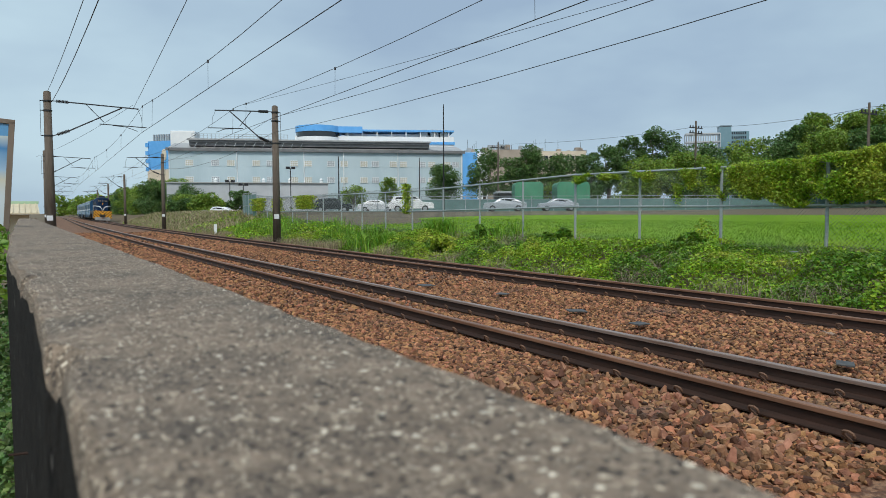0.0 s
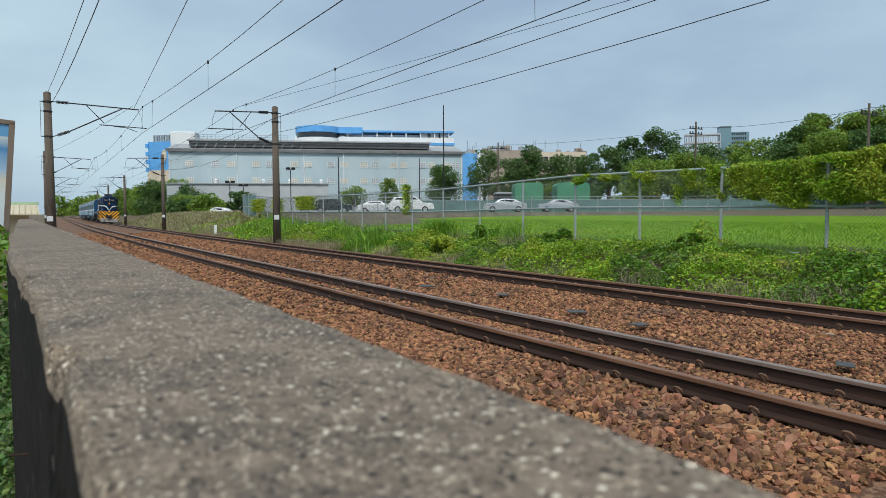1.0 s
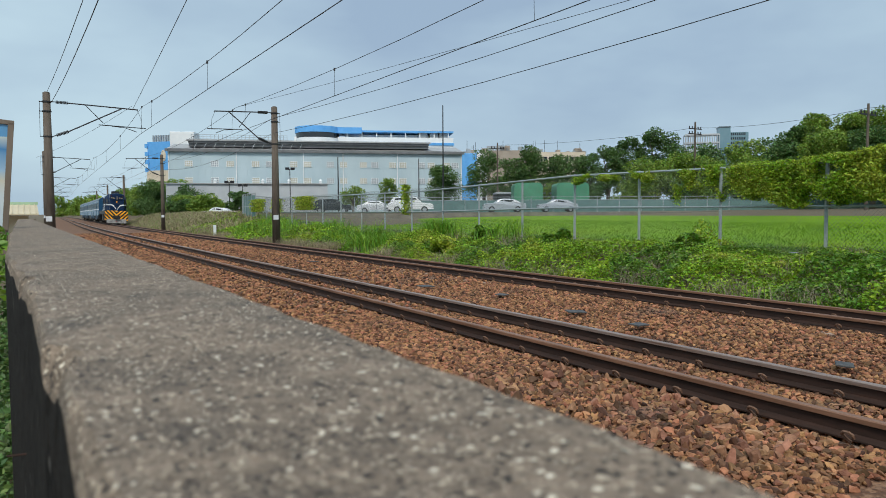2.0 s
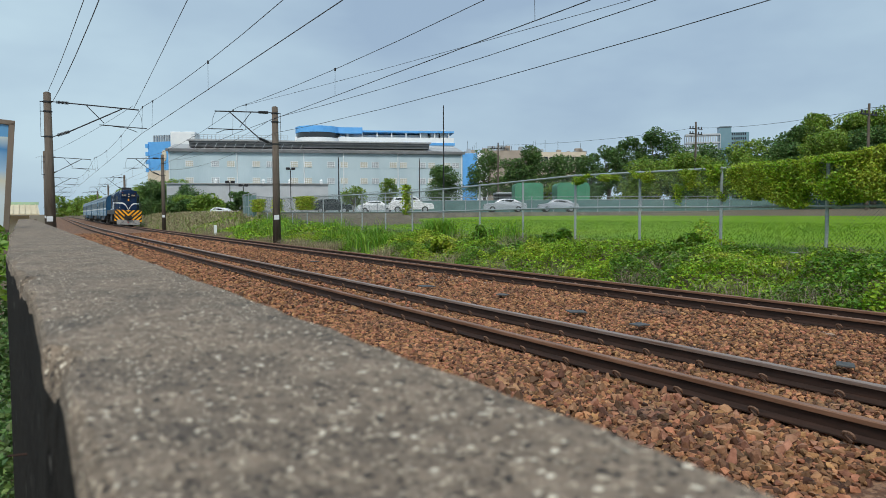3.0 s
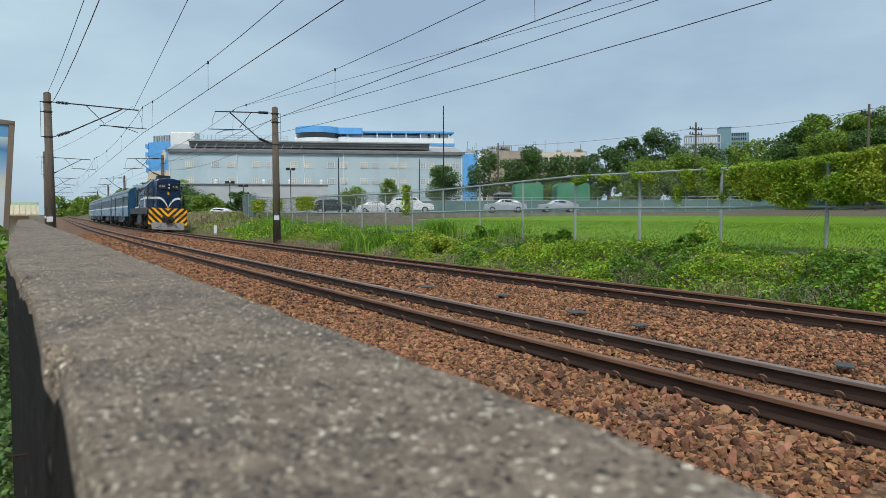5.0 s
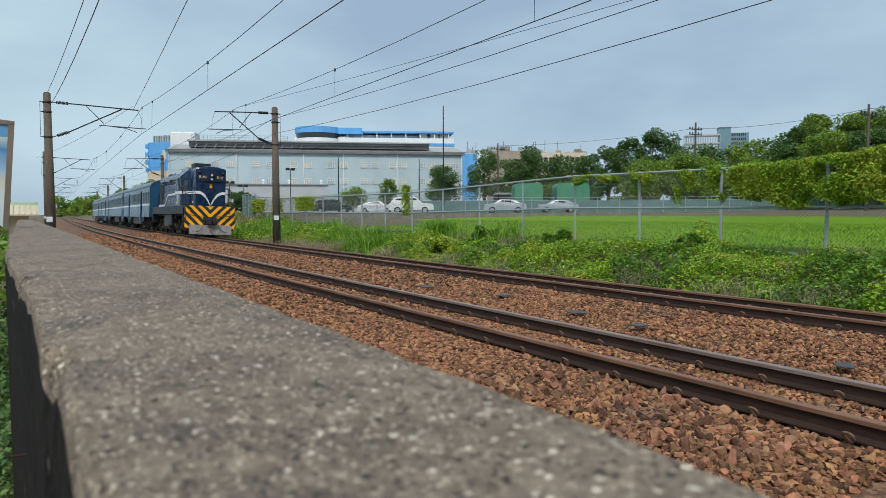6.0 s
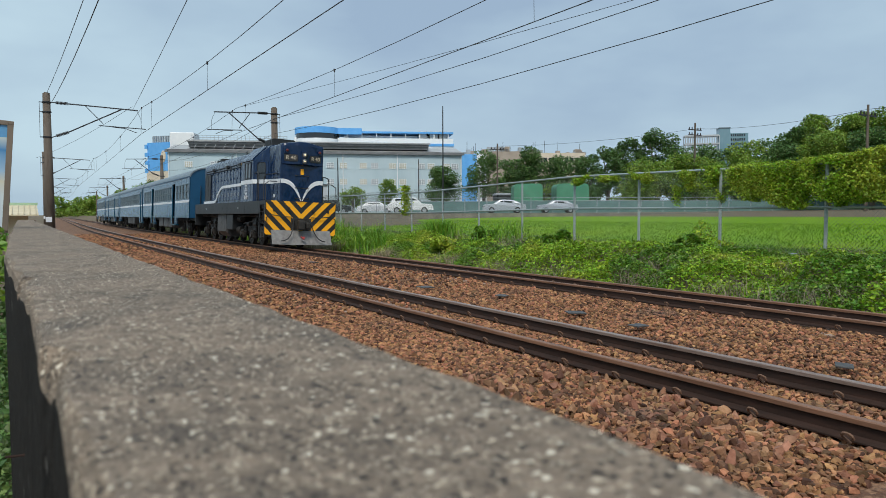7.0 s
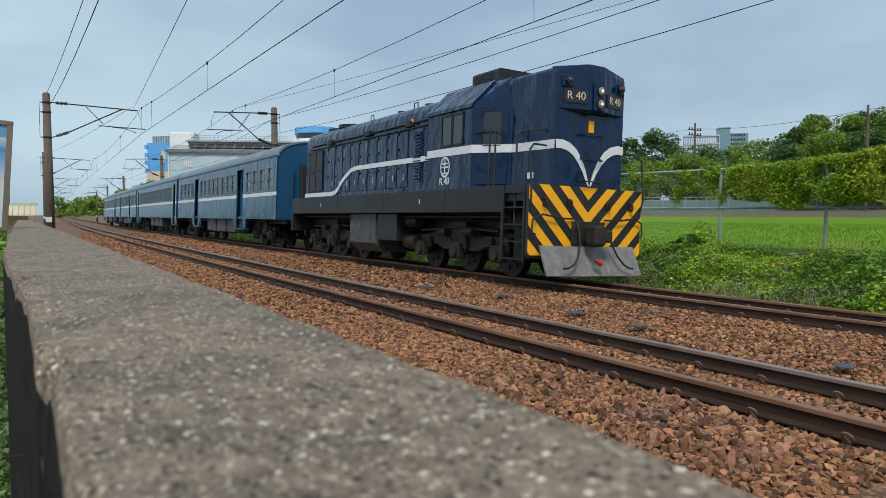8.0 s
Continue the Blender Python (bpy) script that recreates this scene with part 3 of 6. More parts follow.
def build_curved_fence():
    t = thing("curved_fence", "curved end of the fence hung with blue-green net", "fence")
    pts = []
    for i in range(15):
        a = i / 14 * 1.35
        pts.append(Vector((16.8 + 6 * (1 - math.cos(a)), 57.6 + 14 * math.sin(a), 0)))
    for p in pts:
        part("post", bmesh_rod(p + Vector((0, 0, .5)), p + Vector((0, 0, 3.1)), .035), M["steel"], t)
    for z in (3.05, 1.95):
        bm = bmesh.new()
        strand(bm, [p + Vector((0, 0, z)) for p in pts], .03, 6)
        part("rail", bm, M["steel"], t)
    bm = bmesh.new()
    loft(bm, [[p + Vector((0, .03, .8)), p + Vector((0, .03, 2.9)), p + Vector((0, .05, 2.9)), p + Vector((0, .05, .8))] for p in pts])
    part("net", bm, M["mesh"], t, "blue-green wind net")


# ---------------------------------------------------------------- yard, factory and far buildings
class Face:
    """A facade frame: origin on the ground, u along the wall, w outward."""

    def __init__(self, a, b, z):
        self.o = Vector((a[0], a[1], z))
        self.u = Vector((b[0] - a[0], b[1] - a[1], 0)).normalized()
        self.n = Vector((self.u.y, -self.u.x, 0))
        self.len = (Vector(b) - Vector(a)).length
        m = Matrix((self.u, -self.n, (0, 0, 1))).transposed().to_4x4()
        self.m = Matrix.Translation(self.o) @ m


def build_factory():
    # local axes: x along the long front, y into the building, z up
    F = Face((23.5, 136.0), (75.3, 116.3), 1.5)
    L, H = F.len, 11.6
    t = thing("factory_hall", "long pale grey factory hall with two rows of barred windows", "factory", at=F.m)
    bm = bmesh.new()
    box(bm, 0, L, 0, 34, 0, H)
    part("wall", bm, M["factory"], t)
    bm = bmesh.new()
    x = 0.2
    while x < L:
        box(bm, x, x + .11, -0.05, 0.02, 0, H - .15)
        x += 0.42
    part("cladding_rib", bm, M["factory"], t)
    bm = bmesh.new()
    for x in (12.2, 24.5, 32.0, 42.5, 0.15, L - .2):
        rod(bm, (x, -.12, 0), (x, -.12, H - .2), 0.09, 8)
    part("downpipe", bm, M["white"], t)
    bm = bmesh.new()
    box(bm, -.4, L + .4, -.5, 34.4, H, H + .25)
    box(bm, -.4, L + .4, -.55, -.35, H - .25, H + .3)
    part("eave", bm, M["roofdark"], t)
    bm = bmesh.new()
    loft(bm, [[(-.3, -.3, H + .2), (-.3, 34, H + .2), (-.3, 34, H + 1.2), (-.3, 17, H + 2.6), (-.3, 8, H + 1.9)], [(L + .3, -.3, H + .2), (L + .3, 34, H + .2), (L + .3, 34, H + 1.2), (L + .3, 17, H + 2.6), (L + .3, 8, H + 1.9)]])
    part("roof", bm, M["roofgrey"], t)
    # raised dark roof strip with struts
    bm = bmesh.new()
    box(bm, 3.5, L - 6.5, 1.0, 9.0, H + 1.5, H + 1.9)
    box(bm, 3.5, L - 6.5, 1.4, 8.8, H + 0.9, H + 1.5)
    part("ridge_vent", bm, M["roofdark"], t)
    part("ridge_cap", bmesh_box(3.2, L - 6.2, .7, 9.3, H + 1.9, H + 2.15), M["roofgrey"], t)
    bm = bmesh.new()
    for i in range(12):
        x = 4.5 + i * 1.75
        rod(bm, (x, .3, H + .3), (x + .5, 1.1, H + 1.5), 0.06, 6)
    part("roof_strut", bm, M["steel"], t)
    bm = bmesh.new()
    box(bm, 4, 21.5, 1.2, 1.3, H + 1.9, H + 2.0)
    for i in range(26):
        x = 4 + i * .7
        rod(bm, (x, 1.4, H + 1.9), (x, 1.4, H + 3.1), 0.035, 5)
    for z in (2.3, 2.7, 3.1):
        rod(bm, (4, 1.4, H + z), (21.5, 1.4, H + z), 0.035, 5)
    part("roof_railing", bm, M["steel"], t)
    # windows: two rows of barred panes in pairs
    cols = [3.0, 7.6, 10.4, 15.0, 17.6, 22.0, 24.6, 28.9, 31.4, 35.2, 37.4, 40.9, 42.9, 46.6, 48.5, 51.6, 53.3]
    for i, x in enumerate(cols):
        for z in (5.55, 8.65):
            if x + 1.3 > L:
                continue
            w = part("window", bmesh_box(x, x + 1.35, -.08, -.03, z, z + 1.05), M["winyellow"] if (i * 7 + int(z)) % 3 else M["steel"], t)
            bm = bmesh.new()
            for k in range(5):
                xx = x + k * 1.35 / 4
                box(bm, xx - .03, xx + .03, -.13, -.06, z, z + 1.05)
            for k in range(4):
                zz = z + k * 1.05 / 3
                box(bm, x - .04, x + 1.39, -.125, -.065, zz - .03, zz + .03)
            part("window_grille", bm, M["white"], w, "white window bars")
    # low annex in front
    G = Face((21.3, 125.6), (47.0, 117.0), 1.5)
    a = thing("annex_shed", "low grey corrugated annex in front of the factory", "shed", at=G.m)
    bm = bmesh.new()
    box(bm, 0, G.len, 0, 7, 0, 5.0)
    part("wall", bm, M["annex"], a)
    bm = bmesh.new()
    x = 0.1
    while x < G.len:
        box(bm, x, x + .1, -.05, .02, 0, 4.9)
        x += .38
    part("cladding_rib", bm, M["annex"], a)
    bm = bmesh.new()
    box(bm, -.2, G.len + .2, -.3, 7.2, 5.0, 5.15)
    part("roof", bm, M["roofgrey"], a)
    bm = bmesh.new()
    for x in (8, 16, 20.5, 26.0):
        bm = bmesh.new()
        rod(bm, (x, .4, 5.15), (x, .4, 5.6), 0.3, 10)
        rod(bm, (x, .4, 5.6), (x, .4, 5.95), 0.38, 10, 0.08)
        part("roof_vent", bm, M["white"], a)


def bmesh_box(x0, x1, y0, y1, z0, z1, bevel=0.0):
    bm = bmesh.new()
    box(bm, x0, x1, y0, y1, z0, z1, bevel)
    return bm


def build_far_buildings():
    # white office block with a sky-blue canopy behind the hall
    F = Face((54.6, 155.5), (88.6, 140.6), 1.5)
    t = thing("office_block", "white office block with a sky-blue roof band", "building", at=F.m)
    part("wall", bmesh_box(0, F.len, 0, 15, 0, 17.6), M["white"], t)
    part("canopy", bmesh_box(11.5, F.len, -.3, 8, 18.75, 19.15), M["skyblue"], t, "sky-blue roof canopy")
    bm = bmesh.new()
    for i in range(8):
        x = 12.0 + i * 3.4
        box(bm, x, x + .25, 0, .25, 17.6, 18.7)
    part("column", bm, M["white"], t)
    part("upper_storey", bmesh_box(11.5, F.len - 1, 2, 12, 17.4, 18.4), M["white"], t)
    part("blue_edge", bmesh_box(11, F.len + .2, -.2, .05, 15.8, 16.4), M["skyblue"], t, "blue edge band")
    bm = bmesh.new()
    pts = [(5.2 + 5.2 * math.cos(a), 5.2 - 5.2 * math.sin(a)) for a in [math.pi * i / 14 for i in range(15)]]
    loft(bm, [[(x, y - 3.5, z) for x, y in pts] + [(10.4, 10, z), (0, 10, z)] for z in (0, 17.2)])
    part("round_stair", bm, M["white"], t)
    bm = bmesh.new()
    loft(bm, [[(x, y - 3.55, z) for x, y in pts] + [(10.4, 9, z), (0, 9, z)] for z in (18.4, 19.8)])
    box(bm, 7.9, 15.5, -.5, 6, 18.4, 19.8)
    part("blue_crown", bm, M["skyblue"], t, "sky-blue parapet")
    bm = bmesh.new()
    loft(bm, [[(x * .97 + .15, y - 3.4, z) for x, y in pts] + [(10.2, 9, z), (0.2, 9, z)] for z in (17.2, 18.4)])
    part("window_band", bm, M["glassdark"], t)
    bm = bmesh.new()
    for x in (29, 31.6, 33.8):
        box(bm, x, x + 1.9, .5, 2.5, 17.6, 19.4, .08)
    part("cooling_unit", bm, M["steel"], t)

    # blue and white block behind the left end
    F = Face((30.4, 206.0), (35.3, 200.5), 1.5)
    t = thing("advert_building", "building with a bright blue painted side wall", "building", at=F.m)
    part("wall", bmesh_box(0, F.len, 0, 8, 0, 19.6), M["skyblue"], t)
    part("base", bmesh_box(-.2, F.len + .2, -.2, 8.2, 0, 11.8), M["cream"], t)
    bm = bmesh.new()
    for i in range(10):
        box(bm, 1.5 + i * .8, 1.9 + i * .8, .3, .7, 19.6, 21.4)
    part("roof_post", bm, M["steel"], t)
    for z in (12.2, 14.4, 16.6, 18.8):
        part("balcony", bmesh_box(-.7, .3, -.3, 1.5, z - .8, z + .3), M["skyblue"], t)
    bm = bmesh.new()
    bmesh.ops.create_uvsphere(bm, u_segments=14, v_segments=8, radius=1.0, matrix=Matrix.Translation((5.2, -.05, 15.8)) @ Matrix.Diagonal((.8, .1, 1.6, 1)))
    part("painted_shape", bm, M["cream"], t, "pale oval painted on the blue wall")
    F = Face((33.6, 191.0), (40.1, 188.0), 1.5)
    t = thing("white_block", "plain white block behind the factory hall", "building", at=F.m)
    part("wall", bmesh_box(0, 6.2, 0, 6, 0, 21.2, .2), M["white"], t)

    # brown and cream buildings beyond the trees
    F = Face((126, 194), (160, 173.5), 1.5)
    t = thing("apartment_block", "brown and cream flats with cluttered roofs beyond trees", "building", at=F.m)
    part("wall", bmesh_box(0, 8, 0, 12, 0, 19.6), M["white"], t)
    part("wall", bmesh_box(6, 25, 1, 14, 0, 20.5), M["tan"], t)
    part("wall", bmesh_box(22, F.len + 1, 0, 12, 0, 19.8), M["cream"], t)
    bm = bmesh.new()
    random.seed(5)
    for i in range(26):
        x = random.uniform(0, F.len)
        w = random.uniform(.6, 2.4)
        z0 = 20.4 if 6 < x < 24 else 19.2
        bm = bmesh.new()
        box(bm, x, x + w, 1, 4, z0, z0 + random.uniform(.6, 2.0))
        part("roof_hut", bm, M["tan"] if i % 2 else M["steel"], t)
    for i in range(14):
        x = random.uniform(0, F.len)
        part("aerial", bmesh_rod((x, 2, 19), (x, 2, random.uniform(21.5, 24)), .06, 5), M["wire"], t)
    for i in range(9):
        for z in (10.5, 13.6, 16.7):
            part("window", bmesh_box(23.3 + i * 1.75, 24.5 + i * 1.75, -.1, .05, z, z + 1.5), M["glassdark"], t)
    part("blue_wall", bmesh_box(-4, 4.5, -1.5, 0, 0, 19.4), M["skyblue"], t, "blue end wall")

    # distant glass tower with a framed wing
    F = Face((311.2, 256.5), (335.5, 233.5), 4)
    t = thing("office_tower", "distant blue-green glass tower with an open framed wing", "building", at=F.m)
    L, W = F.len, 17.6
    part("tower", bmesh_box(W, W + 5.6, 0, 9, 0, 42.6), M["glassgreen"], t)
    part("tower", bmesh_box(W + 5.6, L - 1.0, .8, 9, 0, 40.0), M["glassgreen"], t)
    part("crown", bmesh_box(W - .2, W + 5.8, -.2, 9.2, 42.6, 43.2), M["winframe"], t)
    bm = bmesh.new()
    for k in range(8):
        for j in range(12):
            box(bm, W + 6.1 + k * .42 * (L - W - 8) / 3.5, W + 6.1 + (k * .42 + .25) * (L - W - 8) / 3.5, .6, .85, 12 + j * 2.4, 13.3 + j * 2.4)
    tagged(part("window_grid", bm, M["glassdark"], t), kind="stuff")
    for j in range(7):
        z = 12.4 + j * 4.4
        part("floor_slab", bmesh_box(0, W, 0, 8, z, z + .7), M["annex"], t)
    for i in range(15):
        part("column", bmesh_box(i * W / 14, i * W / 14 + .3, -.1, .4, 0, 39.2), M["annex"], t)
        part("column", bmesh_box(i * W / 14, i * W / 14 + .3, 7.4, 7.8, 0, 39.2), M["annex"], t)


def car(label, at, mat, suv=False):
    t = thing("parked_car", label, "car", "parked cars", at)
    L, Wd = 4.5, 1.75
    hgt = 1.62 if suv else 1.45
    side = [(-L / 2, .35), (-L / 2 + .05, .75), (-L / 2 + .2, .92), (-L / 2 + 1.15, 1.0), (-L / 2 + 1.75, hgt - .06), (-.1, hgt), (L / 2 - (0.55 if suv else 1.25), hgt - .08), (L / 2 - (.2 if suv else .6), 1.02), (L / 2 - .05, .92), (L / 2, .6), (L / 2 - .03, .32)]
    bm = bmesh.new()
    rings = []
    for x, k in ((-Wd / 2, .94), (-Wd / 2 + .12, 1), (Wd / 2 - .12, 1), (Wd / 2, .94)):
        rings.append([(px, x * (0.86 if pz > 1.05 else 1), pz * (k if pz > .9 else 1)) for px, pz in side])
    loft(bm, rings)
    part("body", bm, mat, t, smooth=False)
    for sy in (-1, 1):
        yy = sy * (Wd / 2 * .86 + .03)
        for a in (0, 1):
            bm = bmesh.new()
            if a == 0:
                pts = [(-L / 2 + 1.32, 1.0), (-L / 2 + 1.82, hgt - .17), (-.15, hgt - .12), (-.15, 1.0)]
            else:
                pts = [(-.05, 1.0), (-.05, hgt - .12), (L / 2 - (0.75 if suv else 1.4), hgt - .19), (L / 2 - (.55 if suv else .95), 1.0)]
            poly(bm, [(p[0], yy, p[1]) for p in pts], .02 * sy, (0, 1, 0))
            part("side_window", bm, M["glassdark"], t)
        for wx in (-1.35, 1.35):
            bm = bmesh.new()
            rod(bm, (wx, sy * (Wd / 2 - .2), .32), (wx, sy * (Wd / 2 + .01), .32), .32, 18)
            w = part("wheel", bm, M["tyre"], t)
            bm = bmesh.new()
            rod(bm, (wx, sy * (Wd / 2), .32), (wx, sy * (Wd / 2 + .025), .32), .2, 14)
            part("rim", bm, M["steel"], w)
    bm = bmesh.new()
    box(bm, -L / 2 - .01, -L / 2 + .1, -.75, -.4, .66, .8, .02)
    box(bm, -L / 2 - .01, -L / 2 + .1, .4, .75, .66, .8, .02)
    part("headlight", bm, M["lens"], t)
    return t


def build_yard():
    # lawn sheet behind the fence
    bm = bmesh.new()
    rings = []
    for y in [-40, -20, 0, 10, 20, 30, 40, 50, 56]:
        rings.append([(x, y + (x - 17) * -0.0, z) for x, z in ((17.0, .29), (20, .46), (26, .68), (34, .86), (44, 1.0), (60, 1.06))])
    loft(bm, rings, closed=False, caps=False)
    structure("lawn", bm, M["lawn"], "bright green grass field behind the fence")
    # low wall and road at the far side of the lawn (runs square to the view)
    a, b = Vector((22, 66, 0)), Vector((95, 22, 0))
    u = (b - a).normalized()
    n = Vector((-u.y, u.x, 0))
    bm = bmesh.new()
    loft(bm, [[p + Vector((0, 0, .7)), p + Vector((0, 0, 1.36)), p + n * .3 + Vector((0, 0, 1.36)), p + n * .3 + Vector((0, 0, .7))] for p in (a, b)])
    structure("low_wall", bm, M["kerbwall"], "low weathered wall at the edge of the field", "wall")
    bm = bmesh.new()
    c = n * .3
    loft(bm, [[p + c + Vector((0, 0, 1.31)), p + n * 60 + Vector((0, 0, 1.55))] for p in (a + u * 3, b + u * 60)], closed=False, caps=False)
    structure("yard_road", bm, M["asphalt"], "asphalt car park in front of the factory", "road")
    ang = math.degrees(math.atan2(u.y, u.x))
    for lab, x, y, rz, mt, suv in (("white hatchback parked behind the fence", 33.2, 60.6, ang + 180, "carwhite", True), ("silver saloon car parked behind the fence", 43.6, 59.2, ang, "carsilver", False),
                                   ("pale car parked farther along the road", 52.0, 60.5, ang, "carsilver", False), ("white saloon car parked by the annex", 36.6, 75.5, ang + 180, "carwhite", False), ("dark car parked behind the white ones", 30.6, 74.5, ang + 180, "cardark", True), ("white car standing behind the creepers", 22.6, 95, ang, "carwhite", False)):
        car(lab, pose(x, y, 1.36 if y < 90 else .75, 0, 0, rz), M[mt], suv)
    # yard fence with wind net
    f = thing("yard_fence", "low wire fence with blue-green net along the road", "fence")
    c0 = n * 14
    for i in range(30):
        p = a + u * (i * 2.6) + c0
        part("post", bmesh_rod(p + Vector((0, 0, 1.3)), p + Vector((0, 0, 3.2)), .05), M["steel"], f)
    bm = bmesh.new()
    loft(bm, [[p + c0 + Vector((0, 0, 1.4)), p + c0 + Vector((0, 0, 2.75)), p + c0 + n * .03 + Vector((0, 0, 2.75)), p + c0 + n * .03 + Vector((0, 0, 1.4))] for p in (a + u * 10, b)])
    part("net", bm, M["mesh"], f, "blue-green wind net")
    bm = bmesh.new()
    for z in (2.8, 3.15):
        rod(bm, a + u * 6 + c0 + Vector((0, 0, z)), b + c0 + Vector((0, 0, z)), .035, 6)
    part("rail", bm, M["steel"], f)
    # green arched sheds
    for x, y, w in ((53.2, 67.6, 3.4), (57.9, 65.0, 3.9)):
        t = thing("green_container", "rounded green corrugated shelter beyond the road", "shelter", "green shelters", pose(x, y, 1.4, 0, 0, ang))
        bm = bmesh.new()
        ring = [(math.cos(q) * .55 + 0, math.sin(q) * .55) for q in [math.pi * i / 10 for i in range(11)]]
        sec = [(w / 2, 0), (w / 2, 3.0)] + [(w / 2 - .5 + .5 * math.cos(q), 3.0 + .5 * math.sin(q)) for q in (.4, .8, 1.2, 1.57)] + [(-w / 2 + .5 - .5 * math.cos(q), 3.0 + .5 * math.sin(q)) for q in (1.57, 1.2, .8, .4)] + [(-w / 2, 3.0), (-w / 2, 0)]
        loft(bm, [[(px, yy, pz) for px, pz in sec] for yy in (-2, 2)])
        part("shell", bm, M["green"], t)
        bm = bmesh.new()
        for i in range(12):
            xx = -w / 2 + .15 + i * (w - .3) / 11
            box(bm, xx - .04, xx + .04, -2.06, -1.98, 0, 3.2)
        part("rib", bm, M["green"], t)


def bmesh_rod(a, b, r, n=8, r2=None):
    bm = bmesh.new()
    rod(bm, a, b, r, n, r2)
    return bm


def build_utility_poles():
    for lab, x, y, top, r, cross in (("slender dark lattice lamp mast behind the fence", 39.2, 64.3, 12.9, .09, 0), ("thin grey lamp post near the factory", 31.5, 75, 7.8, .09, 0), ("thin grey lamp post near the factory", 44.4, 78.9, 8.4, .09, 0),
                                     ("grey utility pole before the trees", 65, 90, 12.4, .17, 1), ("wooden utility pole with crossarms and wires", 79.3, 63.7, 13.6, .2, 2), ("grey utility pole beside the large tree", 62.9, 32.5, 10.6, .16, 1)):
        t = thing("utility_pole", lab, "utility pole", "utility poles", pose(x, y, 1.2))
        part("pole", bmesh_rod((0, 0, 0), (0, 0, top - 1.2), r, 10, r * .6), M["pole"] if cross else M["dark"], t)
        for k in range(cross):
            bm = bmesh.new()
            z = top - 2.2 - k * .7
            box(bm, -1.3, 1.3, -.06, .06, z, z + .12)
            for xx in (-1.15, -.6, .6, 1.15):
                rod(bm, (xx, 0, z + .12), (xx, 0, z + .38), .07, 8)
            part("crossarm", bm, M["dark"], t)
    for x, y, top in ((37.6, 109.5, 8.6), (28.6, 112.5, 6.4), (30.6, 112.0, 5.9)):
        t = thing("floodlight_pole", "thin pole with dark floodlights by the annex", "floodlight", "floodlight poles", pose(x, y, 1.3))
        part("pole", bmesh_rod((0, 0, 0), (0, 0, top - 1.3), .07, 8), M["dark"], t)
        for d in (-.45, .45):
            part("lamp_head", bmesh_box(d - .3, d + .3, -.25, .15, top - 1.5, top - 1.1, .05), M["dark"], t)
    t = thing("carport", "low open carport with a pale flat roof", "carport", "", pose(60.5, 76, 1.35, 0, 0, -31))
    part("roof", bmesh_box(-5, 6, -1.5, 3, 2.5, 2.75, .03), M["steel"], t)
    for x in (-4.6, -1, 2.4, 5.6):
        part("post", bmesh_rod((x, -1.2, 0), (x, -1.2, 2.5), .07, 8), M["dark"], t)
    part("back_wall", bmesh_box(-5, 6, 2.8, 3, 0, 2.5), M["roofdark"], t)
    wire_thing("power_line", "thin power cable between utility poles", [(65, 90, 12.0), (79.3, 63.7, 12.8), (62.9, 32.5, 10.2), (55, 5, 10.2)], .02, .5)


# ---------------------------------------------------------------- greenery
def blob_points(n, centre, radii, hollow=0.55):
    p = rng.normal(size=(n, 3))
    p /= np.linalg.norm(p, axis=1)[:, None]
    r = hollow + (1 - hollow) * rng.random(n) ** 0.6
    return p * r[:, None] * np.asarray(radii) + np.asarray(centre)


def tree(label, x, y, z0, height, spread, n=2600, leaf=0.3, mat="leafdark", clumps=16, trunk=True, cat="tree", low=0.18):
    t = thing("tree" if cat == "tree" else "bush", label, cat, "trees beyond the fence" if cat == "tree" else "bushes", pose(x, y, z0))
    lo = low if trunk else 0.0
    if trunk:
        bm = bmesh.new()
        rod(bm, (0, 0, -.3), (0, 0, height * .5), height * .03 + .05, 8, height * .015 + .03)
        for i in range(5):
            a = i * 2.4
            rod(bm, (0, 0, height * (.2 + .05 * i)), (math.cos(a) * spread * .6, math.sin(a) * spread * .6, height * (.5 + .07 * i)), .09, 6, .03)
        part("trunk", bm, M["bark"], t)
    P = []
    for i in range(clumps):
        a, q = rng.random() * 6.283, (i + rng.random()) / clumps
        zc = height * (lo + .1 + (0.78 - lo) * q)
        rad = spread * math.sqrt(max(0.05, 1 - ((q - .3) / .78) ** 2)) * (0.35 + .5 * rng.random())
        cs = spread * (0.28 + 0.2 * rng.random())
        P.append(blob_points(n // clumps, (math.cos(a) * rad, math.sin(a) * rad, zc), (cs, cs, min(cs * .75, height * .22)), .45))
    P = np.concatenate(P)
    P[:, 2] = np.maximum(P[:, 2], 0.05)
    v, f = leaves(P, leaf * 1.25, up=.3)
    ob = new("crown", raw("crown", v, f, M[mat]))
    ob.parent = t
    return t


def bank_z(x, y=0.0):
    up = 0.75 * np.clip((np.asarray(y) - 42) / 25, 0, 1) * np.clip((np.asarray(x) - 12.2) / 4, 0, 1)
    return np.interp(x, [11.0, 12.5, 14.0, 15.5, 16.8, 19], [-.44, -.26, -.03, .16, .24, .36]) + up


def field(a, b, sx, seed):
    return np.array([noise.noise((p * sx, q * sx, seed)) for p, q in zip(a, b)])


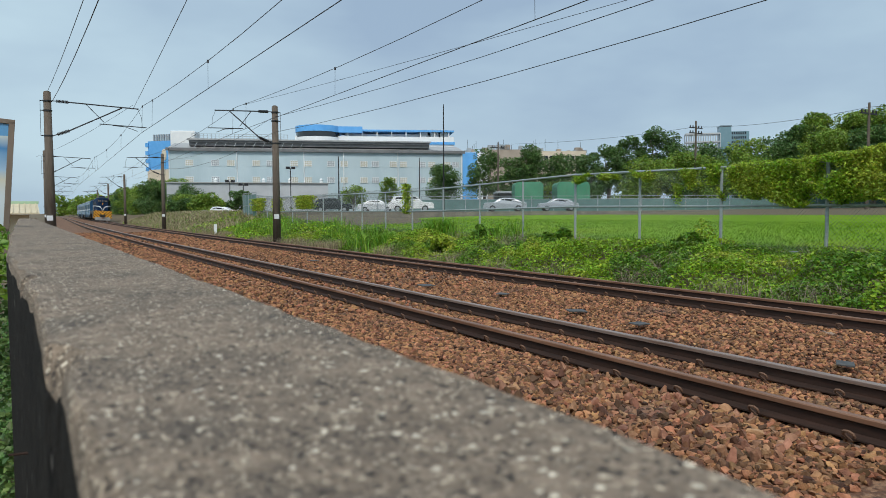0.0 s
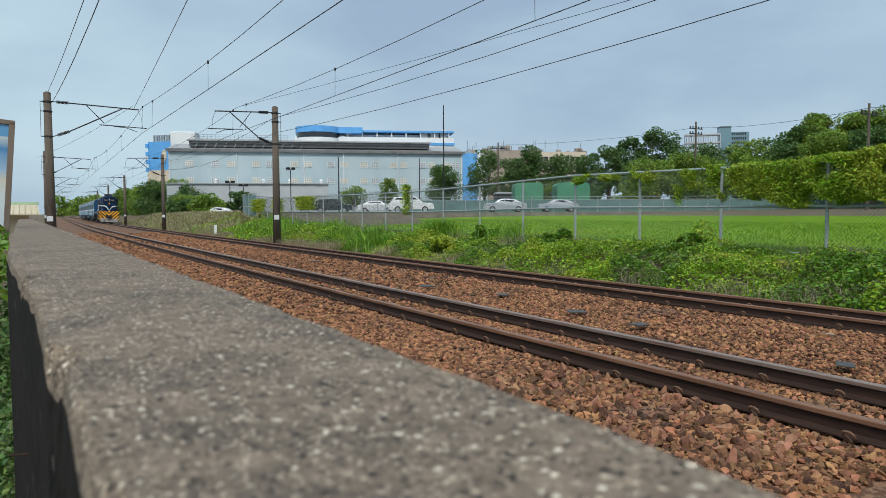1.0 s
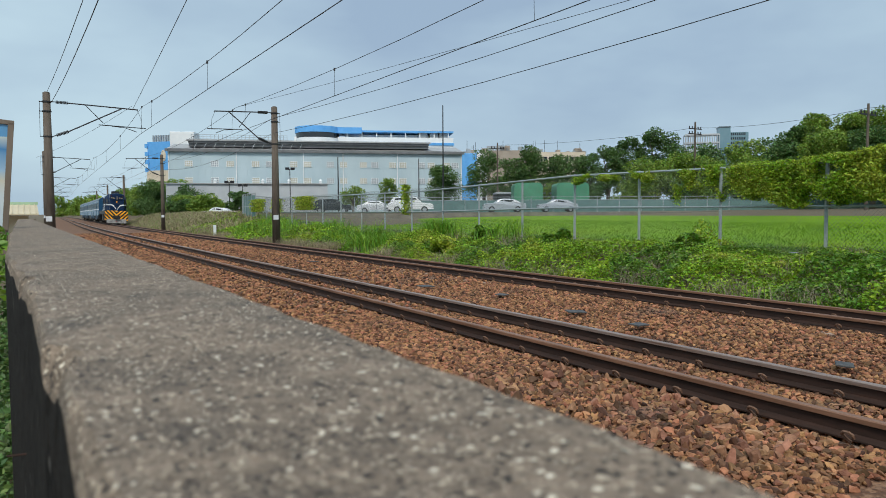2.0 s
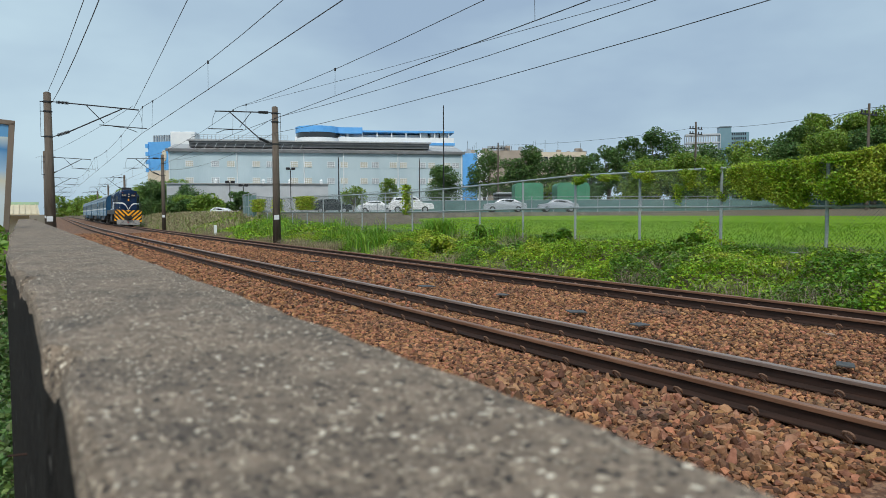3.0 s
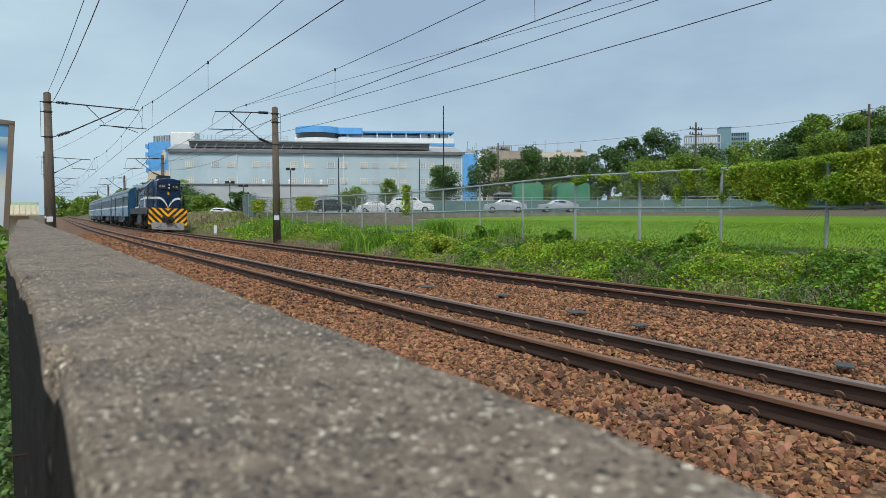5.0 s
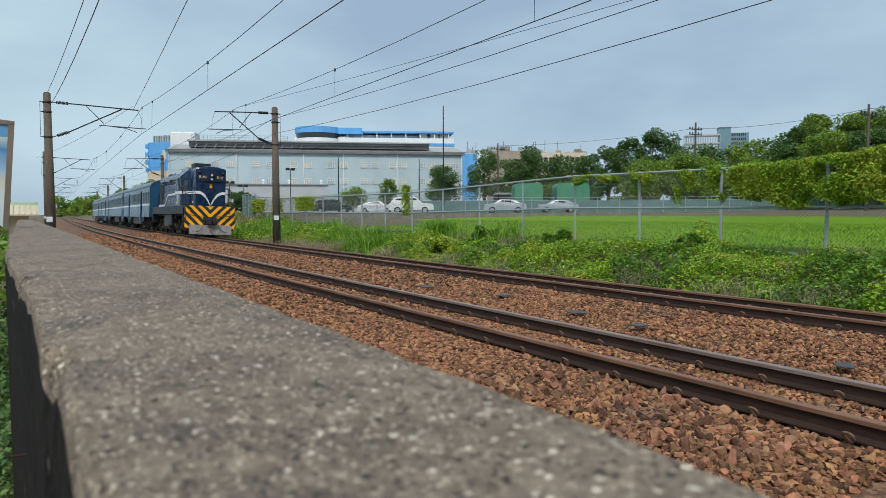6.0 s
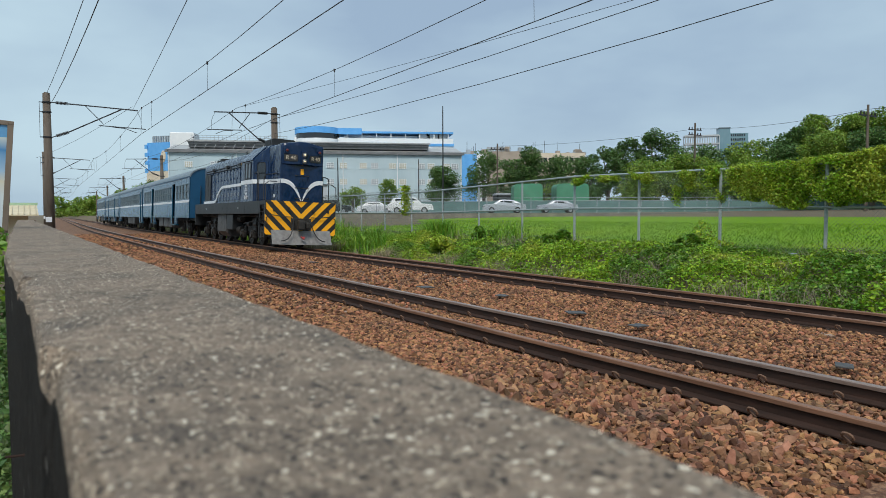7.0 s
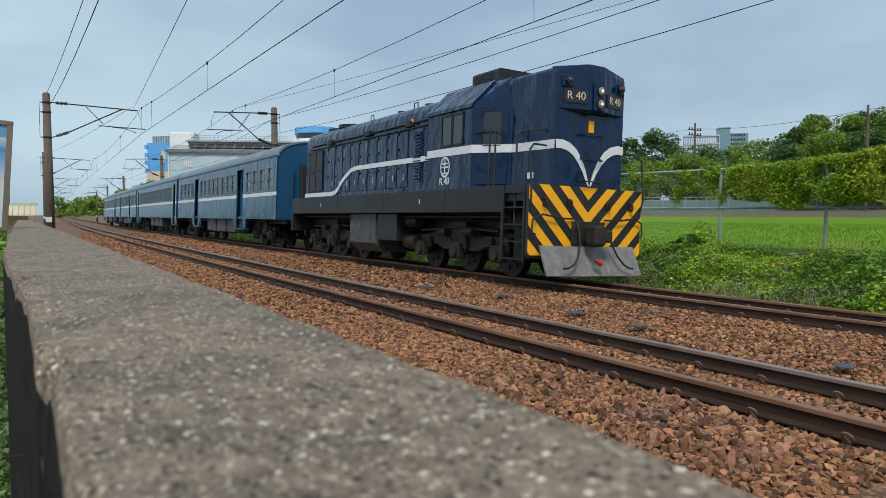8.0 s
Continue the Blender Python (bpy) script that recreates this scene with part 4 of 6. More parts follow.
def build_greenery():
    # creepers over the bank: lumpy mounds of heart-shaped leaves
    n = 225000
    y = 2.5 + 38 * rng.random(n) ** 1.2
    x = 11.1 + 5.9 * rng.random(n)
    drift = np.array([bend(s) for s in y])
    lump = field(x, y, .55, 0) * .6 + field(x, y, 1.6, 4) * .4
    edge = 11.35 + 0.35 * field(y, y * 0, .8, 2)
    cover = np.clip((x - edge) / .9, 0, 1)
    mound = (.05 + .95 * np.clip(lump + .26, 0, .75)) * (1 - .62 * np.clip((x - 13.8) / 2.2, 0, 1))
    z = bank_z(x, y) + mound * cover * (1 - .55 * rng.random(n) ** 1.6)
    thin = field(x, y, 3.2, 27) + .7 * lump
    keep = (x > edge) & (thin > -.72)
    pts = np.stack([x + drift, y, z], 1)
    hue = field(x, y, .35, 9)
    bright = hue > -.05
    dry = (hue < -.34) & (thin < -.1)
    gold = (hue > .24) & (field(x, y, 1.1, 33) > 0)
    stuff("creepers", leaves(pts[keep & bright & ~gold], 0.072), M["leaf"], "dense bright green creeping plants over the bank", "creepers")
    stuff("creepers", leaves(pts[keep & ~bright & ~dry], 0.072), M["leafmid"], "dense deeper green creeping plants over the bank", "creepers")
    stuff("creepers", leaves(pts[keep & gold], 0.07), M["leafyellow"], "yellowish creeping plants over the bank", "creepers")
    n = 42000
    y = 38 + 70 * rng.random(n)
    x = 11.5 + 6.5 * rng.random(n)
    lump = field(x, y, .4, 0)
    z = bank_z(x, y) + .06 + .6 * np.clip(lump + .3, 0, 1) * rng.random(n) ** .6
    drift = np.array([bend(s) for s in y])
    k = (y < 52) | ((lump > .0) & (y < 66))
    stuff("creepers", leaves(np.stack([x + drift, y, z], 1)[k], 0.16), M["leaf"], "dense green plants on the bank farther along", "creepers")
    # bare brown twigs tangled in the plants at the foot of the bank
    n = 15000
    y = 3 + 36 * rng.random(n)
    x = 11.3 + 5.0 * rng.random(n) ** 1.4
    k = field(x, y, .5, 21) > .08
    stuff("dry_twigs", blades(np.stack([x, y, bank_z(x, y) + .05], 1)[k], .38, .008, 1.6), M["twig"], "tangle of thin dry brown stems on the bank", "twigs")
    # dry grass: foot of the bank, and the whole slope farther off
    n = 30000
    y = 3 + 110 * rng.random(n)
    x = np.where(y < 55, 11.1 + 1.0 * rng.random(n) ** 1.3, 11.2 + 7 * rng.random(n))
    patch = field(x * .6, y, .35, 8)
    k = ((patch > .22) & (y > 16)) | ((patch > -.12) & (y > 30)) | (y > 48)
    drift = np.array([bend(s) for s in y])
    stuff("dry_grass", blades(np.stack([x + drift, y, bank_z(x, y)], 1)[k], .45, .016), M["straw"], "pale dry grass on the bank", "grass")
    n = 22000
    y = 54 + 68 * rng.random(n)
    x = 11.3 + 7.5 * rng.random(n)
    drift = np.array([bend(s) for s in y])
    k = rng.random(n) < .75
    stuff("dry_grass", blades(np.stack([x + drift, y, bank_z(x, y)], 1)[k], .6, .05, .6), M["straw"], "pale dry grass covering the slope beside the line", "grass")
    stuff("tall_grass", blades(np.stack([x + drift, y, bank_z(x, y)], 1)[~k], .5, .06, .6), M["blade"], "green grass mixed in the dry slope", "grass")
    n = 16000
    y = 6 + 50 * rng.random(n)
    x = 11.8 + 5.0 * rng.random(n)
    k = (field(x, y, .4, 3) > 0.3) & (y > 21)
    drift = np.array([bend(s) for s in y])
    stuff("tall_grass", blades(np.stack([x + drift, y, bank_z(x, y)], 1)[k], .85, .026, .7), M["blade"], "tall green grass tufts on the bank", "grass")
    # lawn blades near the fence
    n = 26000
    x = 17 + 14 * rng.random(n) ** 1.4
    y = 4 + 44 * rng.random(n)
    z = np.interp(x, [17, 20, 26, 34], [.29, .46, .68, .86])
    stuff("lawn_blades", blades(np.stack([x, y, z - .02], 1), .09, .035, .6), M["lawn"], "long bright grass blades of the field", "grass")
    # vines hanging over the fence: a thick mat at the near end, thinning to single streamers
    n = 200000
    y = 5.5 + 13.0 * rng.random(n) ** 1.25
    mat_ = np.clip((13.7 - y + .5 * field(y, y * 0, 2.2, 44)) / 3.0, 0, 1)
    streamer = np.clip(field(y, y * 0, 2.6, 31) * 2.2, 0, 1)
    low = .16 + .22 * field(y, y * 0, 1.1, 1) + .85 * streamer * np.clip((17.2 - y) / 2, 0, 1) * (1 - mat_) + mat_ * (.88 + .22 * field(y, y * 0, .9, 35) + .16 * field(y, y * 0, 4.5, 36))
    top = .03 + .06 * mat_ + .16 * np.clip((10.5 - y) / 2.5, 0, 1) + .12 * field(y, y * 0, 1.6, 5) + .07 * field(y, y * 0, 5, 8)
    u = rng.random(n) ** .9
    z = FZ1 + top - (np.clip(low, .05, 1.6) + top) * u
    holes = field(y, z, 1.5, 6)
    dens = (.30 + .7 * mat_) * np.clip(1.2 - .45 * u, 0, 1)
    k = (rng.random(n) < dens) & (holes > np.where(mat_ > .5, -.42, -.02))
    bulge = .10 + .18 * mat_ * np.clip(field(y, z, 1.3, 41) + .5, 0, 1)
    x = FX - .04 + rng.normal(size=n) * bulge
    pts = np.stack([x, y, z], 1)
    gr = field(y, z, .9, 12) + .25 * rng.normal(size=n) > -.12 + .3 * u
    stuff("vines", leaves(pts[k & gr], .058, up=.15), M["leaf"], "green vines hanging over the fence top", "vines")
    stuff("vines", leaves(pts[k & ~gr], .056, up=.15), M["leafyellow"], "yellow-green vines hanging over the fence top", "vines")
    # thin trailing strands below
    n = 5000
    y = 6.5 + 7 * rng.random(n)
    z = FZ0 + .1 + 1.9 * rng.random(n)
    k = field(y, z, 1.1, 15) > .3
    stuff("vines", leaves(np.stack([FX - .03 + rng.normal(size=n) * .05, y, z], 1)[k], .085, up=.1), M["leafyellow"], "thin vine strands on the wire mesh", "vines")
    for y0, w, h0, z1 in ((46, 2.2, .9, 2.5), (31.2, .4, 1.5, 2.75), (52, 1.2, 1.0, 2.4), (57, 2.0, 1.0, 2.5)):
        n = int(1700 * w)
        yy = y0 + rng.normal(size=n) * w * .35
        zz = z1 - h0 * rng.random(n) ** 1.2
        stuff("vines", leaves(np.stack([FX + rng.normal(size=n) * .12, yy, zz], 1), .12, up=.1), M["leafyellow"], "small clump of vines on the fence", "vines")
    # shrubs on the bank
    for x, y, h0, s0, mt in ((15.3, 17.8, .7, .6, "leafmid"), (15.9, 12.9, .6, .5, "leafmid"), (15.7, 22.5, .7, .6, "leafmid"), (13.0, 21.5, .75, .7, "leafyellow"), (13.3, 27.5, .8, .7, "leafmid")):
        tree("low leafy shrub growing on the bank", x, y, float(bank_z(x)) - .05, h0, s0, 1800, .1, mt, 10, False, "bush")
    # clumps of tall reed-like grass by the fence
    for x, y, h0, w in ((15.6, 25.9, .85, .55), (15.9, 27.0, .75, .4), (12.9, 27.6, .7, .8), (13.0, 25.6, .65, .6)):
        n = 700
        px, py = x + rng.normal(size=n) * w * .5, y + rng.normal(size=n) * w * .6
        tagged(new("grass_clump", raw("grass_clump", *blades(np.stack([px, py, bank_z(px)], 1), h0, .035, .55), M["blade"])), "tall clump of broad-bladed green grass on the bank", "grass clump", "grass clumps")
    # trees
    T, B = "leafdark", "leaftree"
    for lab, x, y, top, s0, n, lf, mt in (
            ("round dark green tree before the factory", 49.7, 81.5, 7.3, 2.3, 9000, .17, T), ("small green tree before the factory", 45.6, 89.8, 6.0, 1.5, 3000, .17, B), ("low green bush before the factory", 39, 87.8, 4.6, 1.7, 2600, .17, B),
            ("broad dark tree in the row beyond the yard", 77.5, 111.8, 12.4, 3.4, 7000, .26, T), ("broad dark tree in the row beyond the yard", 77.7, 103.4, 10.6, 2.7, 5500, .26, T), ("broad green tree in the row beyond the yard", 79.5, 98.9, 12.0, 3.9, 9000, .26, T),
            ("broad dark tree in the row beyond the yard", 82.1, 93.7, 10.6, 3.3, 6500, .26, T), ("broad dark tree in the row beyond the yard", 82.7, 88.6, 10.6, 2.7, 5500, .26, T), ("slender dark tree in the row beyond the yard", 81.5, 82.3, 11.3, 2.1, 4500, .26, T),
            ("tall dark tree in the row beyond the yard", 88.7, 85.1, 13.2, 3.0, 8000, .26, T), ("tall dark tree in the row beyond the yard", 91.6, 81.1, 14.2, 3.7, 11000, .26, T), ("bright green tree in the row beyond the yard", 71.6, 64.8, 7.6, 3.4, 9000, .22, B),
            ("bright green tree in the row beyond the yard", 80.2, 66.7, 8.9, 3.2, 8000, .24, B), ("bright green tree behind the vines", 80.7, 62.8, 8.0, 2.8, 7000, .24, B), ("bushy tree behind the vines", 82.5, 56.5, 7.9, 3.0, 7000, .24, B),
            ("far tree below the office tower", 128, 100, 14.6, 5.4, 7000, .38, T), ("far tree below the office tower", 134.4, 95, 15.2, 5.6, 7000, .38, B), ("far tree below the office tower", 139, 91, 15.6, 5.6, 7000, .38, T), ("far tree below the office tower", 143, 84, 15.8, 5.6, 6000, .38, T),
            ("dark tree beside the large one", 78.3, 50.2, 8.8, 2.2, 9000, .2, T), ("dark tree beside the large one", 81.0, 50.0, 10.9, 2.6, 12000, .2, T), ("large spreading green tree above the vines", 83.8, 48.8, 12.3, 3.4, 20000, .2, B),
            ("large spreading green tree above the vines", 86, 45.5, 12.3, 3.6, 22000, .2, B), ("large spreading green tree above the vines", 85.2, 41.2, 11.9, 3.4, 18000, .2, B), ("leafy tree in front of the large ones", 76.1, 43.3, 9.3, 3.0, 13000, .2, B),
            ("leafy tree in front of the large ones", 75.6, 38.4, 9.2, 3.0, 12000, .2, T), ("large spreading green tree above the vines", 84, 35, 11.4, 3.6, 12000, .22, B)):
        tree(lab, x, y, 1.3, (top - 1.3) / .86, s0 * 1.12, n, lf, mt, 34)
    # dark hedge behind the yard fence
    for i in range(16):
        k = i / 15
        x, y = 62 + 34 * k + rng.random() * 2, 74 - 40 * k + rng.random() * 3
        tree("dark bushy shrub behind the yard fence", x, y, 1.3, 3.0 + 2.2 * rng.random(), 2.4, 3000, .22, T if i % 3 else "leaftree", 12, False, "bush")
    tree("leafy bush at the end of the trackside hedge", 26.0, 97.5, 1.0, 3.6, 1.9, 5000, .2, T, 18, False)
    # hedge of trees beside the line farther off
    for i in range(30):
        y = 97 + i * 5.2
        x = along(y, 16.6 + 4 * rng.random()).x
        hh = float(np.interp(y, [108, 120, 128], [2.3, 3.6, 6.6])) + rng.random() * .9
        tree("bushy tree beside the distant track", x + 1.5, y, .9, hh, 2.4 if y < 108 else 3.2, 4200, .22, "leaftree" if i % 3 == 0 else T, 18, False)
    for i in range(16):
        y = 300 + i * 22
        tree("hazy tree at the end of the line", along(y, 6 + 34 * rng.random()).x, y, .3, 7 + 4 * rng.random(), 9, 1400, .9, "leaftree", 14, False)
    for i in range(6):
        tree("small tree on the near side of the line", -2.5 - 2 * rng.random(), 75 + i * 14, -.2, 2.4, 1.6, 1800, .2, "leaftree", 10, False)
    # weeds beside the wall on the camera side
    n = 6500
    y = 1.6 + 6.5 * rng.random(n)
    x = -.01 - (.05 + .04 * y) * rng.random(n)
    z = -.3 + (.4 + .6 * np.clip((y - 2.5) / 4, 0, 1)) * rng.random(n) ** 1.3 + .25 * field(y, y * 0, 2.0, 3)
    stuff("weeds", leaves(np.stack([x, y, z], 1), .014 + .006 * y, up=.2), M["leafdark"], "dark green weeds growing beside the wall", "weeds")
    n = 220
    y = 4.5 + 2.0 * rng.random(n)
    stuff("weeds", leaves(np.stack([-.09 - .1 * rng.random(n), y, .85 + .4 * rng.random(n)], 1), .05, up=.2), M["leafmid"], "bright weed shoots above the wall's edge", "weeds")


# ---------------------------------------------------------------- train
def wheelset(parent, y, r=0.46, g=0.56):
    """One axle with two flanged wheels; it turns in its vehicle's space."""
    bm = bmesh.new()
    rod(bm, (-.75, 0, 0), (.75, 0, 0), .07, 10)
    for s in (-1, 1):
        rod(bm, (s * (g - .05), 0, 0), (s * (g + .07), 0, 0), r, 28)
        rod(bm, (s * (g - .085), 0, 0), (s * (g - .05), 0, 0), r + .03, 28)
        rod(bm, (s * (g + .07), 0, 0), (s * (g + .10), 0, 0), .13, 12)
        for k in range(6):
            a = k * math.pi / 3
            box_at = Matrix.Translation((s * (g + .072), math.cos(a) * .27, math.sin(a) * .27))
            bmesh.ops.create_cube(bm, size=.07, matrix=box_at)
    ob = part("wheelset", bm, M["bogie"], parent)
    ob.location = (0, y, r)
    WHEELS.append((ob, y, r))
    return ob


WHEELS = []


def bogie(parent, yc, axles, half):
    """Cast side frames with axle boxes, springs and brake gear."""
    bm = bmesh.new()
    for s in (-1, 1):
        x0, x1 = s * .78, s * .92
        a, b = min(x0, x1), max(x0, x1)
        prof = [(-half - .35, .62), (-half - .3, .82), (-half * .55, .84), (-half * .3, .98), (half * .3, .98), (half * .55, .84), (half + .3, .82), (half + .35, .62), (half * .6, .6), (half * .45, .5), (-half * .45, .5), (-half * .6, .6)]
        loft(bm, [[(x, yc + p, z) for p, z in prof] for x in (a, b)])
        box(bm, s * .9 - .08, s * .9 + .08, yc - .3, yc + .3, .62, 1.15, .02)
    box(bm, -.8, .8, yc - .25, yc + .25, .6, 1.0)
    part("bogie_frame", bm, M["bogie"], parent)
    for s in (-1, 1):
        for y in axles:
            bm = bmesh.new()
            box(bm, s * .98 - .1, s * .98 + .1, y - .17, y + .17, .3, .66, .03)
            rod(bm, (s * 1.05, y, .46), (s * 1.14, y, .46), .13, 14)
            part("axle_box", bm, M["bogie"], parent)
            for d in (-.3, .3):
                bm = bmesh.new()
                for k in range(4):
                    rod(bm, (s * .95, y + d, .55 + k * .06), (s * .95, y + d, .58 + k * .06), .085, 10)
                rod(bm, (s * .95, y + d, .5), (s * .95, y + d, .82), .04, 6)
                part("spring", bm, M["bogie"], parent)
        bm = bmesh.new()
        path_rod(bm, [(s * 1.0, yc - half, .95), (s * 1.02, yc, 1.02), (s * 1.0, yc + half, .92)], .03)
        rod(bm, (s * 1.02, yc - .75, .92), (s * 1.02, yc - .35, .92), .11, 12)
        rod(bm, (s * 1.02, yc + .4, .9), (s * 1.02, yc + .75, .9), .1, 12)
        part("brake_gear", bm, M["bogie"], parent)


def clip_band(x0, x1, z0, z1, c0, c1):
    """Polygon of the rectangle between x + z = c0 and x + z = c1."""
    pts = [(x0, z0), (x1, z0), (x1, z1), (x0, z1)]
    for sg, c in ((1, c0), (-1, c1)):
        out = []
        for p, q in zip(pts, pts[1:] + pts[:1]):
            dp, dq = sg * (p[0] + p[1] - c), sg * (q[0] + q[1] - c)
            if dp >= 0:
                out.append(p)
            if dp * dq < 0:
                k = dp / (dp - dq)
                out.append((p[0] + (q[0] - p[0]) * k, p[1] + (q[1] - p[1]) * k))
        pts = out
        if len(pts) < 3:
            return []
    return pts


def ribbon(bm, pts, width, normal, thick=.012):
    """A flat band of given width(s) along a line, standing proud along normal."""
    n = Vector(normal)
    P = [Vector(p) for p in pts]
    rings = []
    for i, p in enumerate(P):
        d = (P[min(i + 1, len(P) - 1)] - P[max(i - 1, 0)]).normalized()
        s = d.cross(n).normalized() * (width[i] if isinstance(width, (list, tuple)) else width) / 2
        rings.append([p - s, p + s, p + s + n * thick, p - s + n * thick])
    loft(bm, rings)


def lettering(name, body, size, m, mat, parent, label=""):
    cu = bpy.data.curves.new(name, "FONT")
    cu.body, cu.size, cu.extrude, cu.align_x, cu.align_y = body, size, .006, "CENTER", "CENTER"
    ob = new(name, cu)
    dg = bpy.context.evaluated_depsgraph_get()
    me = bpy.data.meshes.new_from_object(ob.evaluated_get(dg))
    bpy.data.objects.remove(ob)
    me.materials.clear()
    me.materials.append(mat)
    o2 = new(name, me)
    o2.parent = parent
    o2.matrix_basis = m
    if label:
        o2["label"] = label
    return o2


LEFT = Matrix(((0, 0, -1, 0), (-1, 0, 0, 0), (0, 1, 0, 0), (0, 0, 0, 1)))    # text plane facing -x, reading towards -y
FRONT = Matrix(((1, 0, 0, 0), (0, 0, -1, 0), (0, 1, 0, 0), (0, 0, 0, 1)))    # text plane facing -y


def hood_section(hw, z0, z1, crown, r=.22):
    """Closed section ring: upright sides, rounded shoulders, crowned roof."""
    right = [(hw, z0), (hw, z1 - r)] + [(hw - r + r * math.cos(a), z1 - r + r * math.sin(a)) for a in (.4, .8, 1.2)] + [(hw * .45, z1 + crown * .7)]
    return right + [(0, z1 + crown)] + [(-x, z) for x, z in right[::-1]]


def build_locomotive():
    t = thing("locomotive", "navy diesel locomotive with white band and striped front", "locomotive")
    navy, fr = M["navy"], M["frame"]
    # underframe and decks
    bm = bmesh.new()
    for s in (-1, 1):
        box(bm, min(s * 1.36, s * 1.42), max(s * 1.36, s * 1.42), .9, 13.35, 1.33, 1.86, .012)
    box(bm, -1.36, 1.36, .08, 13.35, 1.55, 1.86)
    box(bm, -1.42, 1.42, .06, .9, 1.7, 1.86)
    box(bm, -1.42, 1.42, 13.3, 13.42, .75, 1.86)
    part("underframe", bm, fr, t, "dark grey side sill")
    for y in (3.1, 6.2, 9.3, 12.4):
        for s in (-1, 1):
            part("sill_seam", bmesh_box(s * 1.424 - .004, s * 1.424 + .004, y - .01, y + .01, 1.36, 1.83), M["black"], t)
    # striped front panel
    pan = part("front_panel", bmesh_box(-1.47, 1.47, -.02, .06, .52, 1.87, .01), M["black"], t, "black front panel with yellow chevrons")
    c = 1.87
    while c > -1.6:
        pts = clip_band(-1.465, 0, .525, 1.865, c - .25, c)
        if pts:
            for sg in (1, -1):
                bm = bmesh.new()
                q = [(sg * x, -.024, z) for x, z in pts]
                poly(bm, q, -.006, (0, 1, 0))
                part("yellow_stripe", bm, M["yellow"], pan)
        c -= .50
    # pilot plough
    bm = bmesh.new()
    prof = [(-.03, .70), (-.07, .71), (-.34, .15), (-.30, .14)]
    loft(bm, [[(x, y, z + (0.0 if abs(x) < 1.2 else .01)) for y, z in prof] for x in (-1.22, -.6, 0, .6, 1.22)])
    part("plough", bm, M["ploughplate"], t, "scuffed grey plough plate")
    # coupler, hoses, lamp irons
    bm = bmesh.new()
    box(bm, -.16, .16, -.28, .02, .78, 1.08, .03)
    box(bm, -.26, .02, -.55, -.25, .74, 1.12, .05)
    box(bm, .06, .24, -.5, -.28, .80, 1.04, .04)
    box(bm, -.42, .42, -.08, -.02, .72, 1.2, .02)
    part("coupler", bm, M["bogie"], t, "black cast coupler")
    for s in (-1, 1):
        bm = bmesh.new()
        path_rod(bm, [(s * .30, -.06, 1.16), (s * .36, -.2, 1.0), (s * .42, -.3, .75), (s * .52, -.37, .52), (s * .64, -.41, .38), (s * .78, -.42, .31), (s * .9, -.41, .3)], .02)
        part("brake_hose", bm, M["dark"], t)
        bm = bmesh.new()
        path_rod(bm, [(s * .4, -.07, 1.24), (s * .75, -.12, 1.24), (s * 1.2, -.12, 1.3), (s * 1.42, -.1, 1.2), (s * 1.44, -.1, .95), (s * 1.34, -.1, .92)], .018)
        part("uncoupling_rod", bm, M["dark"], t)
        for xx in (1.12, .5):
            bm = bmesh.new()
            box(bm, s * xx - .03, s * xx + .03, -.07, -.02, 1.46, 1.62, .01)
            path_rod(bm, [(s * xx, -.06, 1.6), (s * xx, -.12, 1.57), (s * xx, -.13, 1.49), (s * xx, -.08, 1.44)], .022)
            part("lamp_bracket", bm, M["dark"], t)
    bm = bmesh.new()
    rod(bm, (-.06, -.42, .44), (.02, -.45, .4), .06, 12)
    rod(bm, (-.12, -.4, .47), (-.06, -.42, .44), .035, 10)
    part("red_cap", bm, M["red"], t, "red hose cap")
    # high short hood
    bm = bmesh.new()
    rings = []
    for y, k in ((-.12, .965), (-.09, .99), (-.03, 1.0), (.7, 1.0), (1.4, 1.0)):
        sec = hood_section(.89 * k, 1.86, 4.14 - (1 - k) * 1.0, .11, .12)
        rings.append([(x, y, z) for x, z in sec])
    loft(bm, rings)
    nose = part("short_hood", bm, navy, t, "tall navy nose")
    bm = bmesh.new()
    path_rod(bm, [(-.884, .05, 3.22), (-.884, .9, 3.2)], .008)
    path_rod(bm, [(-.884, .9, 1.9), (-.884, .9, 4.0)], .008)
    part("weld_line", bm, navy, nose)
    # number board housing: two faces meeting at the centre line
    bm = bmesh.new()
    plan = [(-.875, .0), (-.86, -.12), (-.16, -.29), (.16, -.29), (.86, -.12), (.875, .0)]
    loft(bm, [[(x, y + dy, z + cz * (1 - abs(x) / .9)) for x, y in plan] for z, dy, cz in ((3.30, .05, 0), (3.34, 0, 0), (4.02, 0, .08), (4.11, .03, .13), (4.13, .12, .14))])
    part("number_housing", bm, navy, t)
    for s in (-1, 1):
        rot = math.atan2(.17, .70) * s
        m = Matrix.Translation((s * .50, -.215, 3.58)) @ Matrix.Rotation(rot, 4, "Z")
        bm = bmesh.new()
        rim = [(cx + .05 * math.cos(a), cz + .05 * math.sin(a)) for cx, cz, a0 in ((.21, .075, 0), (-.21, .075, 90), (-.21, -.075, 180), (.21, -.075, 270)) for a in (radians(a0), radians(a0 + 30), radians(a0 + 60), radians(a0 + 90))]
        poly(bm, [(px * 1.04, .012, pz * 1.08) for px, pz in rim], -.024, (0, 1, 0))
        ob = part("number_plate", bm, M["frame"], t, "rounded dark-rimmed black board")
        ob.matrix_basis = m
        bm = bmesh.new()
